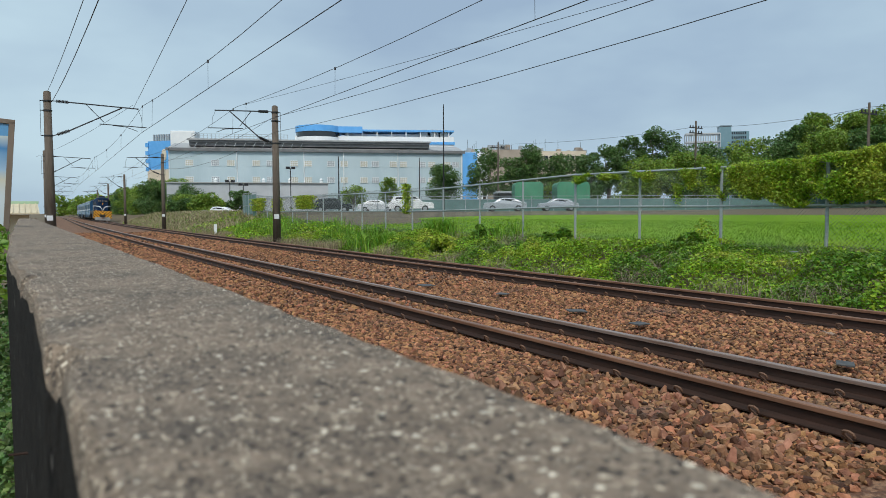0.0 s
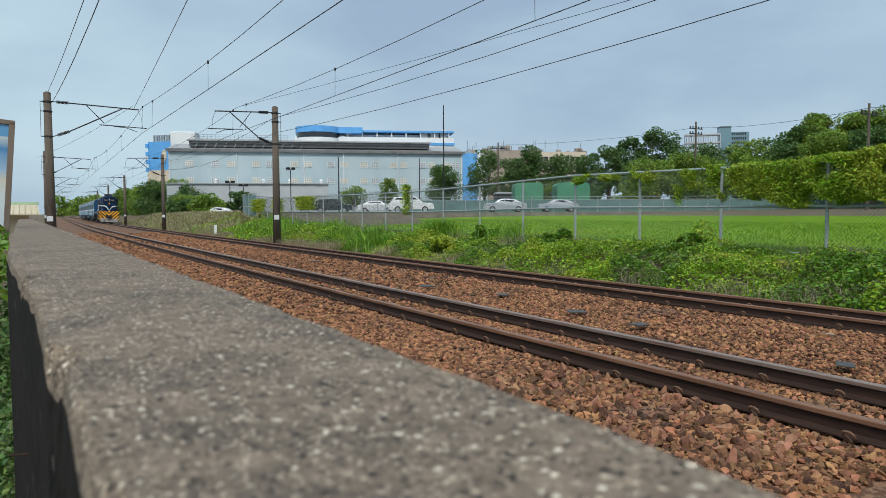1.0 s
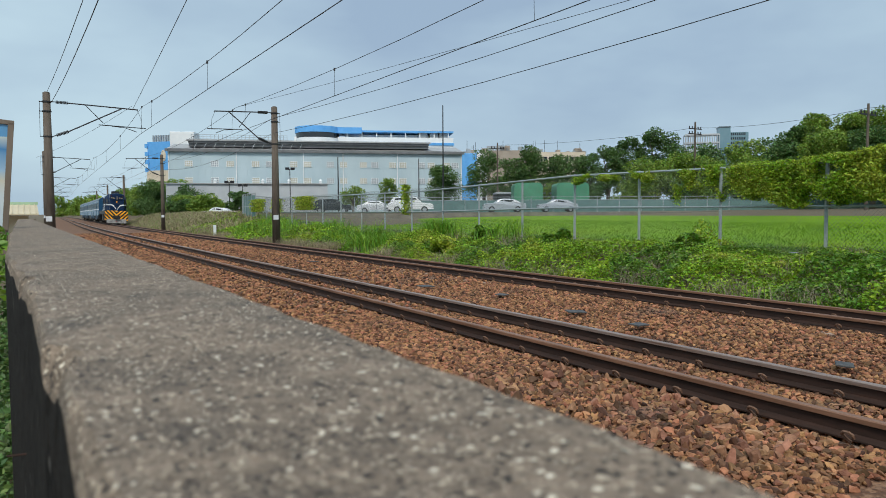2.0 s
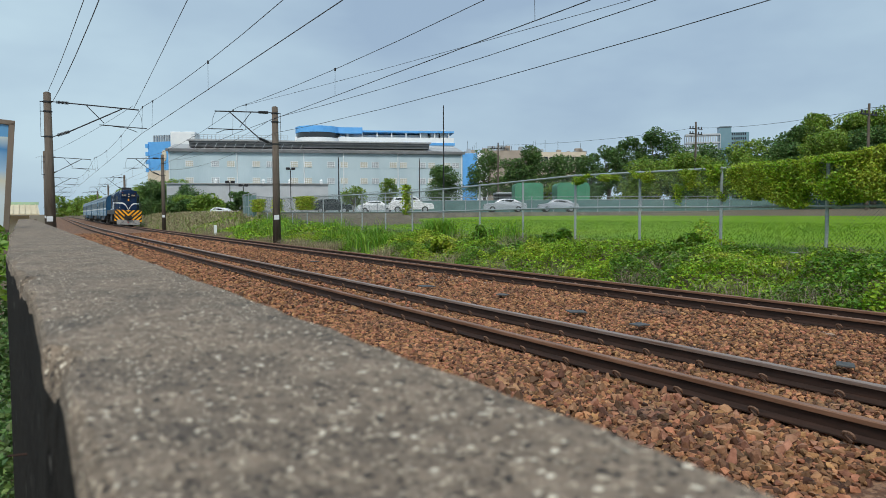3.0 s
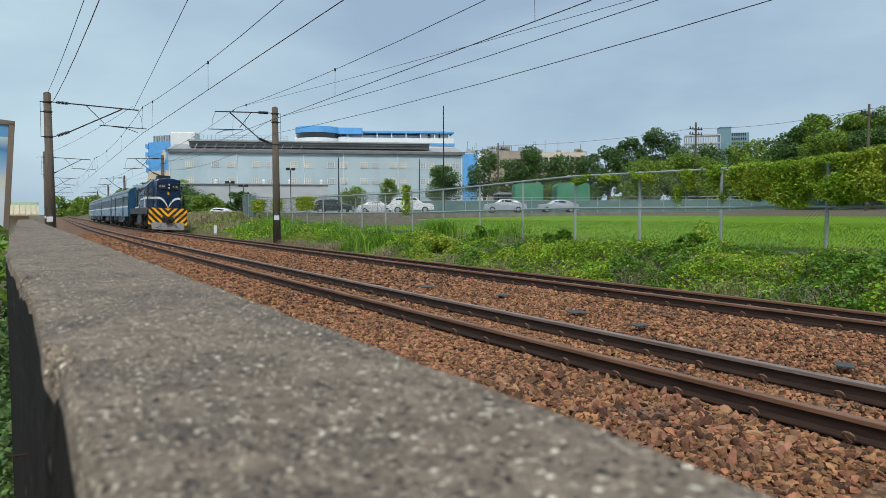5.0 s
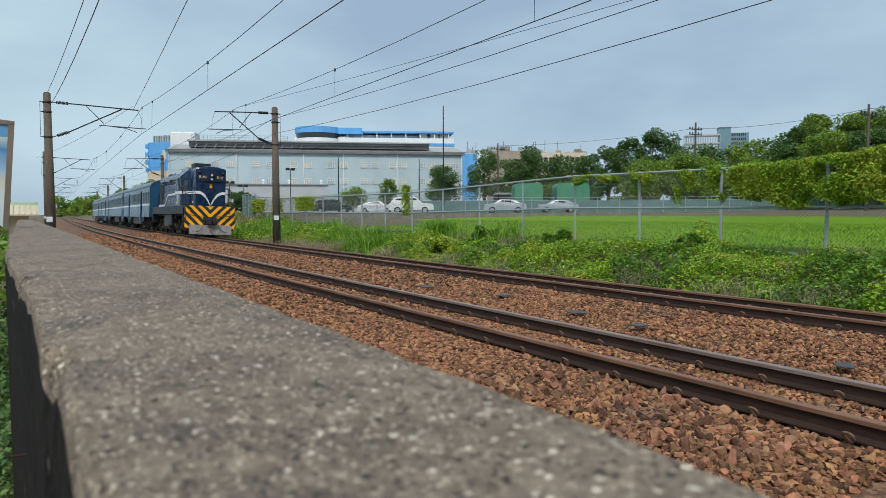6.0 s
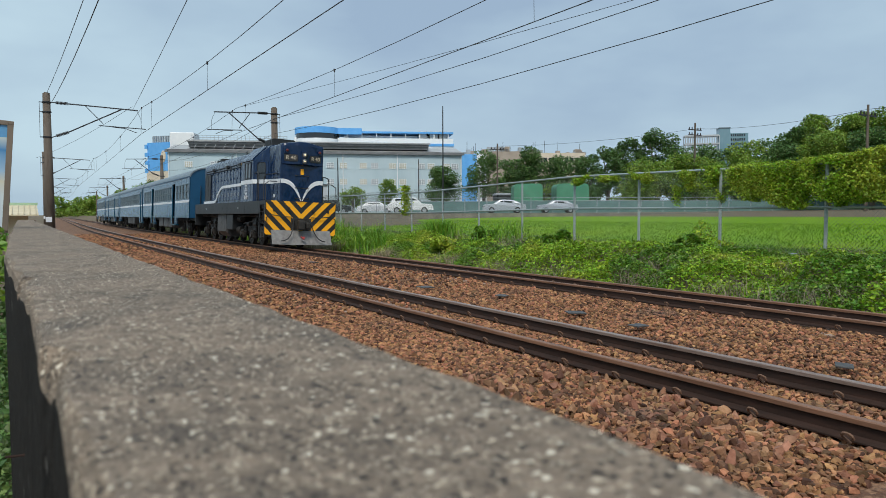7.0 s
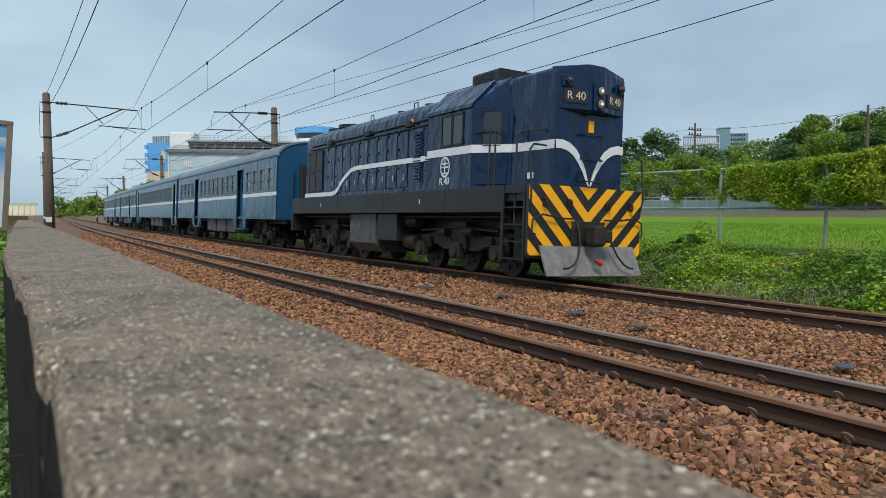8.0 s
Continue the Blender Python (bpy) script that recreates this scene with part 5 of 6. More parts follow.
        poly(bm, [(px * .97, -.012, pz * .94) for px, pz in rim], -.006, (0, 1, 0))
        part("plate_face", bm, M["black"], ob)
        lettering("lettering", "R 40", .215, Matrix.Translation((0, -.02, 0)) @ FRONT, M["cream"], ob)
        bm = bmesh.new()
        box(bm, s * .67 - .13, s * .67 + .13, -.2, -.1, 3.73, 3.97, .03)
        rod(bm, (s * .67, -.25, 3.86), (s * .67, -.15, 3.86), .085, 18)
        ml = part("marker_lamp", bm, navy, t)
        bm = bmesh.new()
        bmesh.ops.create_uvsphere(bm, u_segments=14, v_segments=8, radius=.062, matrix=Matrix.Translation((s * .67, -.245, 3.86)) @ Matrix.Diagonal((1, .6, 1, 1)))
        part("marker_lens", bm, M["redlens"], ml, "dark red lens", smooth=True)
    part("lamp_case", bmesh_box(-.13, .13, -.36, -.26, 3.3, 3.88, .045), navy, t)
    for z in (3.46, 3.71):
        bm = bmesh.new()
        rod(bm, (0, -.39, z), (0, -.35, z), .105, 20)
        hl = part("headlight", bm, M["dark"], t)
        bm = bmesh.new()
        bmesh.ops.create_uvsphere(bm, u_segments=16, v_segments=8, radius=.082, matrix=Matrix.Translation((0, -.385, z)) @ Matrix.Diagonal((1, .35, 1, 1)))
        part("headlight_lens", bm, M["lens"], hl, "clear glass lens", smooth=True)
        bm = bmesh.new()
        bmesh.ops.create_uvsphere(bm, u_segments=10, v_segments=6, radius=.03, matrix=Matrix.Translation((0, -.41, z)) @ Matrix.Diagonal((1, .5, 1, 1)))
        part("bulb", bm, M["lamp"], hl, "lit warm bulb", smooth=True)
    part("yellow_tag", bmesh_box(-.065, .065, -.14, -.115, 2.94, 3.17), M["yellow"], t, "small yellow plate")
    # white wings on the nose
    for s in (-1, 1):
        pts = [(s * .872, -.125, 2.65), (s * .74, -.125, 2.66), (s * .56, -.125, 2.62), (s * .40, -.125, 2.52), (s * .26, -.125, 2.36), (s * .15, -.125, 2.18), (s * .06, -.125, 1.98), (s * .025, -.125, 1.89)]
        bm = bmesh.new()
        ribbon(bm, pts, [.17, .17, .165, .145, .115, .085, .05, .025], (0, -1, 0))
        part("white_wing", bm, M["trainwhite"], t, "white curved band")
        bm = bmesh.new()
        ribbon(bm, [(s * .887, .0, 2.65), (s * .887, .6, 2.66), (s * .887, 1.34, 2.67)], .17, (s, 0, 0))
        part("white_band", bm, M["trainwhite"], t)
    for z in (2.9, 2.42, 2.0):
        bm = bmesh.new()
        w = .24
        path_rod(bm, [(-w, -.12, z), (-w, -.23, z - .02), (w, -.23, z - .02), (w, -.12, z)], .014)
        rod(bm, (-w - .02, -.13, z + .03), (-w - .02, -.13, z - .03), .02, 8)
        rod(bm, (w + .02, -.13, z + .03), (w + .02, -.13, z - .03), .02, 8)
        part("grab_iron", bm, M["dark"], t)
    # the nose stands a hand's width behind the striped panel
    for ob in t.children:
        if ob.name.split(".")[0] in ("short_hood", "number_housing", "number_plate", "marker_lamp", "lamp_case", "headlight", "yellow_tag", "white_wing", "grab_iron"):
            ob.location.y += .1
    # cab with swept-back front walls
    def plan(hw, nw, y0, y1, y2, z):
        return [(-nw, y0, z), (-hw, y1, z), (-hw, y2, z), (hw, y2, z), (hw, y1, z), (nw, y0, z)]
    bm = bmesh.new()
    loft(bm, [plan(1.36, .87, 1.31, 2.15, 4.0, 1.86), plan(1.36, .87, 1.31, 2.15, 4.0, 3.55), plan(1.33, .86, 1.33, 2.13, 4.0, 3.64), plan(.80, .70, 1.36, 1.5, 4.0, 4.18), plan(.3, .28, 1.4, 1.5, 4.0, 4.27)])
    part("cab", bm, navy, t)
    for s in (-1, 1):
        bm = bmesh.new()
        loft(bm, [[(s * 1.40, y, 3.57), (s * 1.37, y, 3.66), (s * .82, y, 4.21), (s * .80, y, 4.185), (s * 1.33, y, 3.645), (s * 1.355, y, 3.57)] for y in (2.12, 4.08)])
        part("cab_roof", bm, navy, t)
    for s in (-1, 1):
        for y0, y1 in ((2.5, 2.91), (2.95, 3.36)):
            wd = part("side_window", bmesh_box(min(s * 1.355, s * 1.368), max(s * 1.355, s * 1.368), y0, y1, 2.84, 3.48), M["glassdark"], t)
            bm = bmesh.new()
            for a, b, c0, c1 in ((y0 - .03, y1 + .03, 2.81, 2.85), (y0 - .03, y1 + .03, 3.47, 3.51), (y0 - .03, y0 + .01, 2.81, 3.51), (y1 - .01, y1 + .03, 2.81, 3.51)):
                box(bm, min(s * 1.36, s * 1.385), max(s * 1.36, s * 1.385), a, b, c0, c1)
            part("window_frame", bm, M["frame"], wd)
        # door on the swept wall beside the nose
        ang = math.atan2(.84, .49)
        dr = part("cab_door", bmesh_box(-.36, .36, -.02, .02, 1.92, 3.5, .015), navy, t)
        if s < 0:
            dr.matrix_basis = Matrix.Translation((-1.115, 1.73, 0)) @ Matrix.Rotation(-ang, 4, "Z")
        else:
            dr.matrix_basis = Matrix.Translation((1.115, 1.73, 0)) @ Matrix.Rotation(ang, 4, "Z")
        bm = bmesh.new()
        corner = [(-.22, 2.8), (-.19, 2.74), (.19, 2.74), (.22, 2.8), (.22, 3.38), (.15, 3.46), (-.15, 3.46), (-.22, 3.38)]
        poly(bm, [(x, -.026, z) for x, z in corner], .052, (0, 1, 0))
        part("door_window", bm, M["glassdark"], dr)
        bm = bmesh.new()
        for a, b in zip(corner, corner[1:] + corner[:1]):
            rod(bm, (a[0], -.028, a[1]), (b[0], -.028, b[1]), .014, 5)
            rod(bm, (a[0], .028, a[1]), (b[0], .028, b[1]), .014, 5)
        part("door_seal", bm, M["frame"], dr)
        bm = bmesh.new()
        ribbon(bm, [(s * 1.362, 2.14, 2.68), (s * 1.362, 4.0, 2.69)], .17, (s, 0, 0))
        part("white_band", bm, M["trainwhite"], t)
        bm = bmesh.new()
        nv = Vector((s * .84, -.49, 0)).normalized()
        ribbon(bm, [Vector((s * .885, 1.325, 2.67)) + nv * .022, Vector((s * 1.355, 2.13, 2.68)) + nv * .022], .17, nv, .008)
        part("white_band", bm, M["trainwhite"], t)
        # long hood band sweeping down to the sill
        bm = bmesh.new()
        ribbon(bm, [(s * .965, y, z) for y, z in ((4.0, 2.69), (6, 2.70), (8.9, 2.70), (9.3, 2.66), (9.6, 2.54), (10.0, 2.36), (10.35, 2.1), (10.55, 2.01), (10.9, 1.98), (13.3, 1.98))], .13, (s, 0, 0), .03)
        part("white_band", bm, M["trainwhite"], t)
        # round emblem and number on the cab side
        bm = bmesh.new()
        for r0, r1 in ((.165, .205),):
            k = 28
            outer = [(s * 1.363, 3.2 + r1 * math.cos(a), 2.36 + r1 * math.sin(a) * 1.15) for a in [2 * math.pi * i / k for i in range(k)]]
            inner = [(s * 1.363, 3.2 + r0 * math.cos(a), 2.36 + r0 * math.sin(a) * 1.15) for a in [2 * math.pi * i / k for i in range(k)]]
            vo, vi = [bm.verts.new(p) for p in outer], [bm.verts.new(p) for p in inner]
            for i in range(k):
                j = (i + 1) % k
                bm.faces.new((vo[i], vo[j], vi[j], vi[i]))
        xx = sorted((s * 1.361, s * 1.368))
        box(bm, *xx, 3.185, 3.215, 2.2, 2.54)
        box(bm, *xx, 3.08, 3.32, 2.42, 2.45)
        box(bm, *xx, 3.05, 3.35, 2.34, 2.37)
        box(bm, *xx, 3.1, 3.3, 2.2, 2.23)
        part("emblem", bm, M["trainwhite"], t, "white round emblem")
    lettering("lettering", "R 40", .23, Matrix.Translation((-1.37, 3.2, 2.03)) @ LEFT, M["trainwhite"], t)
    bm = bmesh.new()
    loft(bm, [[(x, y, z) for x, z in ((.5, 4.15), (.5, 4.55), (.46, 4.59), (-.46, 4.59), (-.5, 4.55), (-.5, 4.15))] for y in (2.45, 3.5)])
    ac = part("roof_cooler", bm, M["frame"], t, "dark roof cooling box")
    bm = bmesh.new()
    for i in range(6):
        box(bm, -.515, -.498, 2.7, 3.4, 4.3 + i * .042, 4.325 + i * .042)
    part("vent_slats", bm, M["black"], ac)
    # long hood
    bm = bmesh.new()
    loft(bm, [[(x, y, z) for x, z in hood_section(.95, 1.86, 4.13, .1, .36)] for y in (4.0, 13.3)])
    hood = part("long_hood", bm, navy, t, "long navy engine hood")
    for s in (-1, 1):
        y = 5.75
        i = 0
        while y < 11.3:
            xx = sorted((s * .951, s * .972))
            d = part("hood_door", bmesh_box(*xx, y, y + .56, 2.02, 3.48, .008), navy, t)
            bm = bmesh.new()
            xx = sorted((s * .97, s * 1.0))
            path_rod(bm, [(xx[0], y + .1, 2.2), (s * 1.01, y + .12, 2.22), (s * 1.01, y + .12, 2.34), (xx[0], y + .1, 2.36)], .012)
            part("latch", bm, M["steel"], d)
            for z in (2.5, 3.0, 3.4):
                part("hinge", bmesh_box(*xx, y + .5, y + .56, z, z + .07, .006), navy, d)
            y += .62
        for y0 in (4.3, 4.95):
            lv = part("louvre_panel", bmesh_box(*sorted((s * .951, s * .968)), y0, y0 + .5, 2.05, 3.5), navy, t)
            for q in range(15):
                bm = bmesh.new()
                z = 2.16 + q * .085
                loft(bm, [[(s * .965, yy, z), (s * 1.0, yy, z - .02), (s * 1.0, yy, z + .005), (s * .965, yy, z + .05)] for yy in (y0 + .05, y0 + .45)])
                part("louvre", bm, navy, lv)
        g = part("radiator_grille", bmesh_box(*sorted((s * .951, s * .975)), 11.75, 12.95, 2.12, 3.42), M["black"], t, "dark radiator grille")
        bm = bmesh.new()
        for q in range(3):
            box(bm, *sorted((s * .97, s * .99)), 11.73 + q * .6, 11.78 + q * .6, 2.09, 3.45)
        for z in (2.09, 2.76, 3.42):
            box(bm, *sorted((s * .97, s * .99)), 11.73, 13.0, z, z + .05)
        part("grille_frame", bm, fr, g)
        # handrails
        bm = bmesh.new()
        path_rod(bm, [(s * 1.0, 4.2, 3.52), (s * 1.0, 12.9, 3.52)], .018)
        for y in (4.4, 6.4, 8.4, 10.4, 12.6):
            rod(bm, (s * .94, y, 3.5), (s * 1.0, y, 3.52), .016, 6)
        part("hood_handrail", bm, M["dark"], t)
        bm = bmesh.new()
        path_rod(bm, [(s * 1.36, .55, 1.0), (s * 1.36, .55, 2.78), (s * 1.30, .5, 2.9), (s * .9, .3, 2.95)], .02)
        path_rod(bm, [(s * 1.37, 1.45, 1.86), (s * 1.37, 1.45, 2.98), (s * 1.35, 1.6, 3.05), (s * 1.3, 2.1, 3.0)], .02)
        path_rod(bm, [(s * 1.37, 1.25, 1.86), (s * 1.37, 1.25, 2.95), (s * 1.37, 1.45, 3.05)], .02)
        path_rod(bm, [(s * 1.40, .02, 1.1), (s * 1.46, -.08, 1.7), (s * 1.46, 0, 2.5), (s * 1.3, .1, 2.62), (s * .95, .15, 2.62)], .018)
        part("handrail", bm, M["dark"], t)
        for k in range(4):
            st = bmesh_box(*sorted((s * 1.08, s * 1.42)), .2, .82, .42 + k * .33, .45 + k * .33)
            part("step", st, M["bogie"], t)
        bm = bmesh.new()
        box(bm, *sorted((s * 1.40, s * 1.43)), .14, .2, .4, 1.86)
        box(bm, *sorted((s * 1.40, s * 1.43)), .82, .9, .4, 1.86)
        part("step_plate", bm, fr, t)
        # underfloor boxes and tank
        bm = bmesh.new()
        loft(bm, [[(s * x, y, z) for x, z in ((.3, .28), (1.0, .28), (1.28, .52), (1.28, 1.32), (.3, 1.32))] for y in (6.9, 8.6)])
        part("fuel_tank", bm, M["plow"], t, "scuffed grey fuel tank")
        part("battery_box", bmesh_box(*sorted((s * .7, s * 1.3)), 5.6, 6.75, .62, 1.32, .02), fr, t)
        bm = bmesh.new()
        rod(bm, (s * 1.0, 4.95, 1.12), (s * 1.0, 5.5, 1.12), .13, 12)
        path_rod(bm, [(s * 1.1, 1.0, 1.25), (s * 1.1, 12.8, 1.25)], .03)
        part("air_pipe", bm, M["bogie"], t)
    for y in (2.35, 3.95, 9.8, 11.4):
        part("traction_motor", bmesh_box(-.5, .5, y - .55, y + .55, .28, 1.0, .08), M["bogie"], t)
    bm = bmesh.new()
    box(bm, -.62, .62, .95, 13.2, 1.0, 1.56)
    box(bm, -.35, .35, 5.4, 8.9, .4, 1.1, .03)
    part("centre_sill", bm, M["bogie"], t)
    for s in (-1, 1):
        part("step_back", bmesh_box(*sorted((s * .98, s * 1.04)), .12, .95, .45, 1.7), M["bogie"], t)
        bm = bmesh.new()
        rod(bm, (s * .95, 5.0, .62), (s * .95, 5.55, .62), .19, 14)
        part("air_reservoir", bm, M["bogie"], t)
    bm = bmesh.new()
    for y in (6.3, 7.9):
        rod(bm, (0, y, 4.18), (0, y, 4.36), .16, 14)
    rod(bm, (0, 11.2, 4.18), (0, 11.2, 4.29), .62, 24)
    rod(bm, (0, 12.4, 4.18), (0, 12.4, 4.29), .5, 24)
    part("roof_fan", bm, fr, t)
    bm = bmesh.new()
    for y in (5.9, 8.6):
        path_rod(bm, [(-.62, y, 4.1), (-.62, y, 4.28), (-.62, y + .2, 4.28), (-.62, y + .2, 4.1)], .014)
    rod(bm, (.0, 2.0, 4.2), (.0, 2.0, 4.3), .05, 8)
    part("lifting_eye", bm, fr, t)
    for s in (-1, 1):
        bm = bmesh.new()
        strand(bm, [(s * .99, 4.3, 3.66), (s * .99, 8.0, 3.64), (s * .985, 12.7, 3.64)], .022, 6)
        part("conduit", bm, M["dark"], t)
        for y in (5.55, 8.05, 10.9):
            part("conduit_box", bmesh_box(*sorted((s * .95, s * 1.04)), y, y + .28, 3.56, 3.72, .02), M["dark"], t)
        for y in (4.2, 5.6, 7.1, 8.9, 10.6):
            part("sill_mark", bmesh_box(*sorted((s * 1.419, s * 1.424)), y, y + .05, 1.55, 1.65), M["trainwhite"] if y in (4.2, 10.6) else fr, t)
    part("tag", bmesh_box(-.975, -.955, 5.5, 5.6, 3.6, 3.76), M["yellow"], t, "small yellow mark")
    part("tag", bmesh_box(-.905, -.885, .6, .78, 2.02, 2.14), M["trainwhite"], t, "small white label")
    for ax in ((1.55, 3.15, 4.75), (9.0, 10.6, 12.2)):
        bogie(t, ax[1], ax, 1.65)
        for y in ax:
            wheelset(t, y)
    bm = bmesh.new()
    box(bm, -.2, .2, 13.4, 14.0, .78, 1.1, .04)
    part("rear_coupler", bm, M["bogie"], t)
    return t


def build_coach(label, kind):
    """Steel passenger coach with open window rows, recessed doors, arched roof."""
    t = thing("passenger_coach", label, "railway coach", "coaches of the train")
    L, hw, z0, zs, zh, ze = 20.0, 1.42, 1.12, 2.24, 3.10, 3.52
    if kind == "a":
        doors = [(4.75, 5.85), (14.05, 15.05)]
        wins = [(.4, 1.2), (1.65, 2.3), (2.6, 3.3), (3.6, 4.35)] + [(6.15 + i * .97, 6.85 + i * .97) for i in range(8)] + [(15.4, 16.1), (16.4, 17.1), (17.4, 18.1), (18.5, 19.3)]
    else:
        doors = [(.5, 1.3), (18.7, 19.5)]
        wins = [(1.8 + i * .93, 2.52 + i * .93) for i in range(18)]
    cuts = sorted([(a, b, "d") for a, b in doors] + [(a, b, "w") for a, b in wins])
    bm = bmesh.new()
    for s in (-1, 1):
        xa, xb = sorted((s * (hw - .05), s * hw))
        prev = 0.0
        for a, b, k in cuts:
            box(bm, xa, xb, prev, a, z0, ze)
            if k == "w":
                box(bm, xa, xb, a, b, z0, zs)
            box(bm, xa, xb, a, b, zh if k == "w" else 3.26, ze)
            prev = b
        box(bm, xa, xb, prev, L, z0, ze)
    box(bm, -hw + .05, hw - .05, .06, L - .06, z0, z0 + .1)
    part("body", bm, M["coachblue"], t, "faded blue steel body")
    for y in (0, L - .06):
        bm = bmesh.new()
        sec = [(hw, z0), (hw, ze)] + [(hw * math.cos(a), ze + .62 * math.sin(a)) for a in [math.pi * i / 12 for i in range(1, 12)]] + [(-hw, ze), (-hw, z0)]
        loft(bm, [[(x, yy, z) for x, z in sec] for yy in (y, y + .06)])
        e = part("end_wall", bm, M["coachend"], t, "deep blue coach end")
        bm = bmesh.new()
        yy = y - .18 if y == 0 else y + .06
        box(bm, -.55, .55, yy, yy + .18, 1.2, 3.25, .05)
        part("gangway", bm, M["dark"], e)
        for s in (-1, 1):
            bm = bmesh.new()
            yo = -.1 if y == 0 else y + .16
            path_rod(bm, [(s * .8, y + .03, 3.0), (s * .8, yo, 2.9), (s * .82, yo, 1.4), (s * .8, y + .03, 1.3)], .02)
            part("end_rail", bm, M["dark"], e)
            bm = bmesh.new()
            path_rod(bm, [(s * .35, y + .03, 1.3), (s * .35, yo, 1.0), (s * .3, yo - .05, .55)], .03)
            part("end_hose", bm, M["dark"], e)
    bm = bmesh.new()
    arc = [(hw * 1.01 * math.cos(a), ze + .63 * math.sin(a)) for a in [math.pi * i / 14 for i in range(15)]]
    arc2 = [(hw * .97 * math.cos(a), ze - .04 + .6 * math.sin(a)) for a in [math.pi * i / 14 for i in range(14, -1, -1)]]
    loft(bm, [[(x, y, z) for x, z in arc + arc2] for y in (-.05, L + .05)])
    part("roof", bm, M["roofcoach"], t, "dull blue-grey roof", smooth=False)
    bm = bmesh.new()
    for s in (-1, 1):
        box(bm, *sorted((s * hw, s * (hw + .03))), 0, L, ze - .03, ze + .02)
    part("gutter", bm, M["coachend"], t)
    for i in range(5):
        y = 2.2 + i * 3.9
        part("roof_ventilator", bmesh_box(-.3, .3, y, y + .9, ze + .58, ze + .72, .04), M["roofcoach"], t)
    for s in (-1, 1):
        prev = 0.0
        for a, b in doors + [(L, L)]:
            part("white_band", bmesh_box(*sorted((s * hw, s * (hw + .006))), prev, a, 2.03, 2.17), M["trainwhite"], t)
            prev = b
        for a, b in wins:
            w = part("window", bmesh_box(*sorted((s * (hw - .055), s * (hw - .035))), a, b, zs, zh), M["coachglass"], t)
            bm = bmesh.new()
            xa, xb = sorted((s * (hw - .045), s * (hw + .008)))
            for q0, q1, r0, r1 in ((a - .02, b + .02, zs - .03, zs + .02), (a - .02, b + .02, zh - .02, zh + .03), (a - .02, a + .025, zs, zh), (b - .025, b + .02, zs, zh), (a, b, 2.66, 2.69)):
                box(bm, xa, xb, q0, q1, r0, r1)
            part("window_frame", bm, M["winframe"], w)
        for a, b in doors:
            d = part("door", bmesh_box(*sorted((s * (hw - .2), s * (hw - .16))), a, b, .75, 3.26), M["coachend"], t, "dark blue recessed door")
            part("door_window", bmesh_box(*sorted((s * (hw - .165), s * (hw - .15))), a + .25, b - .25, 2.3, 3.0), M["glassdark"], d)
            bm = bmesh.new()
            xa, xb = sorted((s * (hw - .2), s * hw))
            box(bm, xa, xb, a - .35, b + .35, .66, .72)
            for y0, y1 in ((a, a - .5), (b, b + .5)):
                loft(bm, [[(x, y0, z0), (x, y1, z0), (x, y1 + (y0 - y1) * .35, .68), (x, y0, .68)] for x in sorted((s * (hw - .03), s * hw))])
            part("step_well", bm, M["coachblue"], t)
    for a, b in ((6.8, 8.2), (8.5, 10.2), (10.6, 12.4)):
        part("underfloor_box", bmesh_box(-1.25, -.5, a, b, .5, 1.1, .03), M["plow"], t)
        part("underfloor_box", bmesh_box(.5, 1.25, a, b, .5, 1.1, .03), M["plow"], t)
    part("air_tank", bmesh_rod((-.2, 5.2, .72), (-.2, 6.6, .72), .24, 14), M["bogie"], t)
    part("equipment_core", bmesh_box(-.45, .45, 5.0, L - 5.0, .42, 1.0, .03), M["bogie"], t)
    bm = bmesh.new()
    box(bm, -.9, .9, .3, L - .3, .95, z0)
    box(bm, -.15, .15, -.4, .3, .8, 1.05, .03)
    box(bm, -.15, .15, L - .3, L + .4, .8, 1.05, .03)
    part("underframe", bm, M["bogie"], t)
    # plain dim interior floor-to-ceiling core so that windows are not see-through tunnels
    part("interior_core", bmesh_box(-.6, .6, .3, L - .3, z0 + .1, 2.1), M["coachend"], t)
    for i in range(18):
        part("seat", bmesh_box(-1.1, 1.1, 1 + i, 1.12 + i, z0 + .1, 2.55), M["coachend"], t)
    for yc in (2.9, 17.1):
        ax = (yc - 1.1, yc + 1.1)
        bogie(t, yc, ax, 1.15)
        for y in ax:
            wheelset(t, y, .43)
    return t


# ---------------------------------------------------------------- ballast stones
def stone_shapes(k=8, level=1):
    """Broken stone forms: angular far off, with worn edges close by."""
    bm = bmesh.new()
    bmesh.ops.create_icosphere(bm, subdivisions=level, radius=1.0)
    v = np.array([x.co[:] for x in bm.verts])
    f = np.array([[q.index for q in x.verts] for x in bm.faces])
    bm.free()
    if level > 1:
        out = []
        for i in range(k):
            g = v.copy()
            for _ in range(11):
                d = rng.normal(size=3)
                d /= np.linalg.norm(d)
                cut = .34 + .36 * rng.random()
                over = np.maximum(g @ d - cut, 0)
                g = g - over[:, None] * d
            out.append(g * np.array([1.1, .85, .66]) * (1.05 + .4 * rng.random(3)) + rng.normal(size=g.shape) * .015)
        return out, f
    return [v * (0.55 + 0.7 * rng.random((len(v), 1))) * (np.array([1, .8, .62]) * (.85 + .3 * rng.random(3))) for _ in range(k)], f


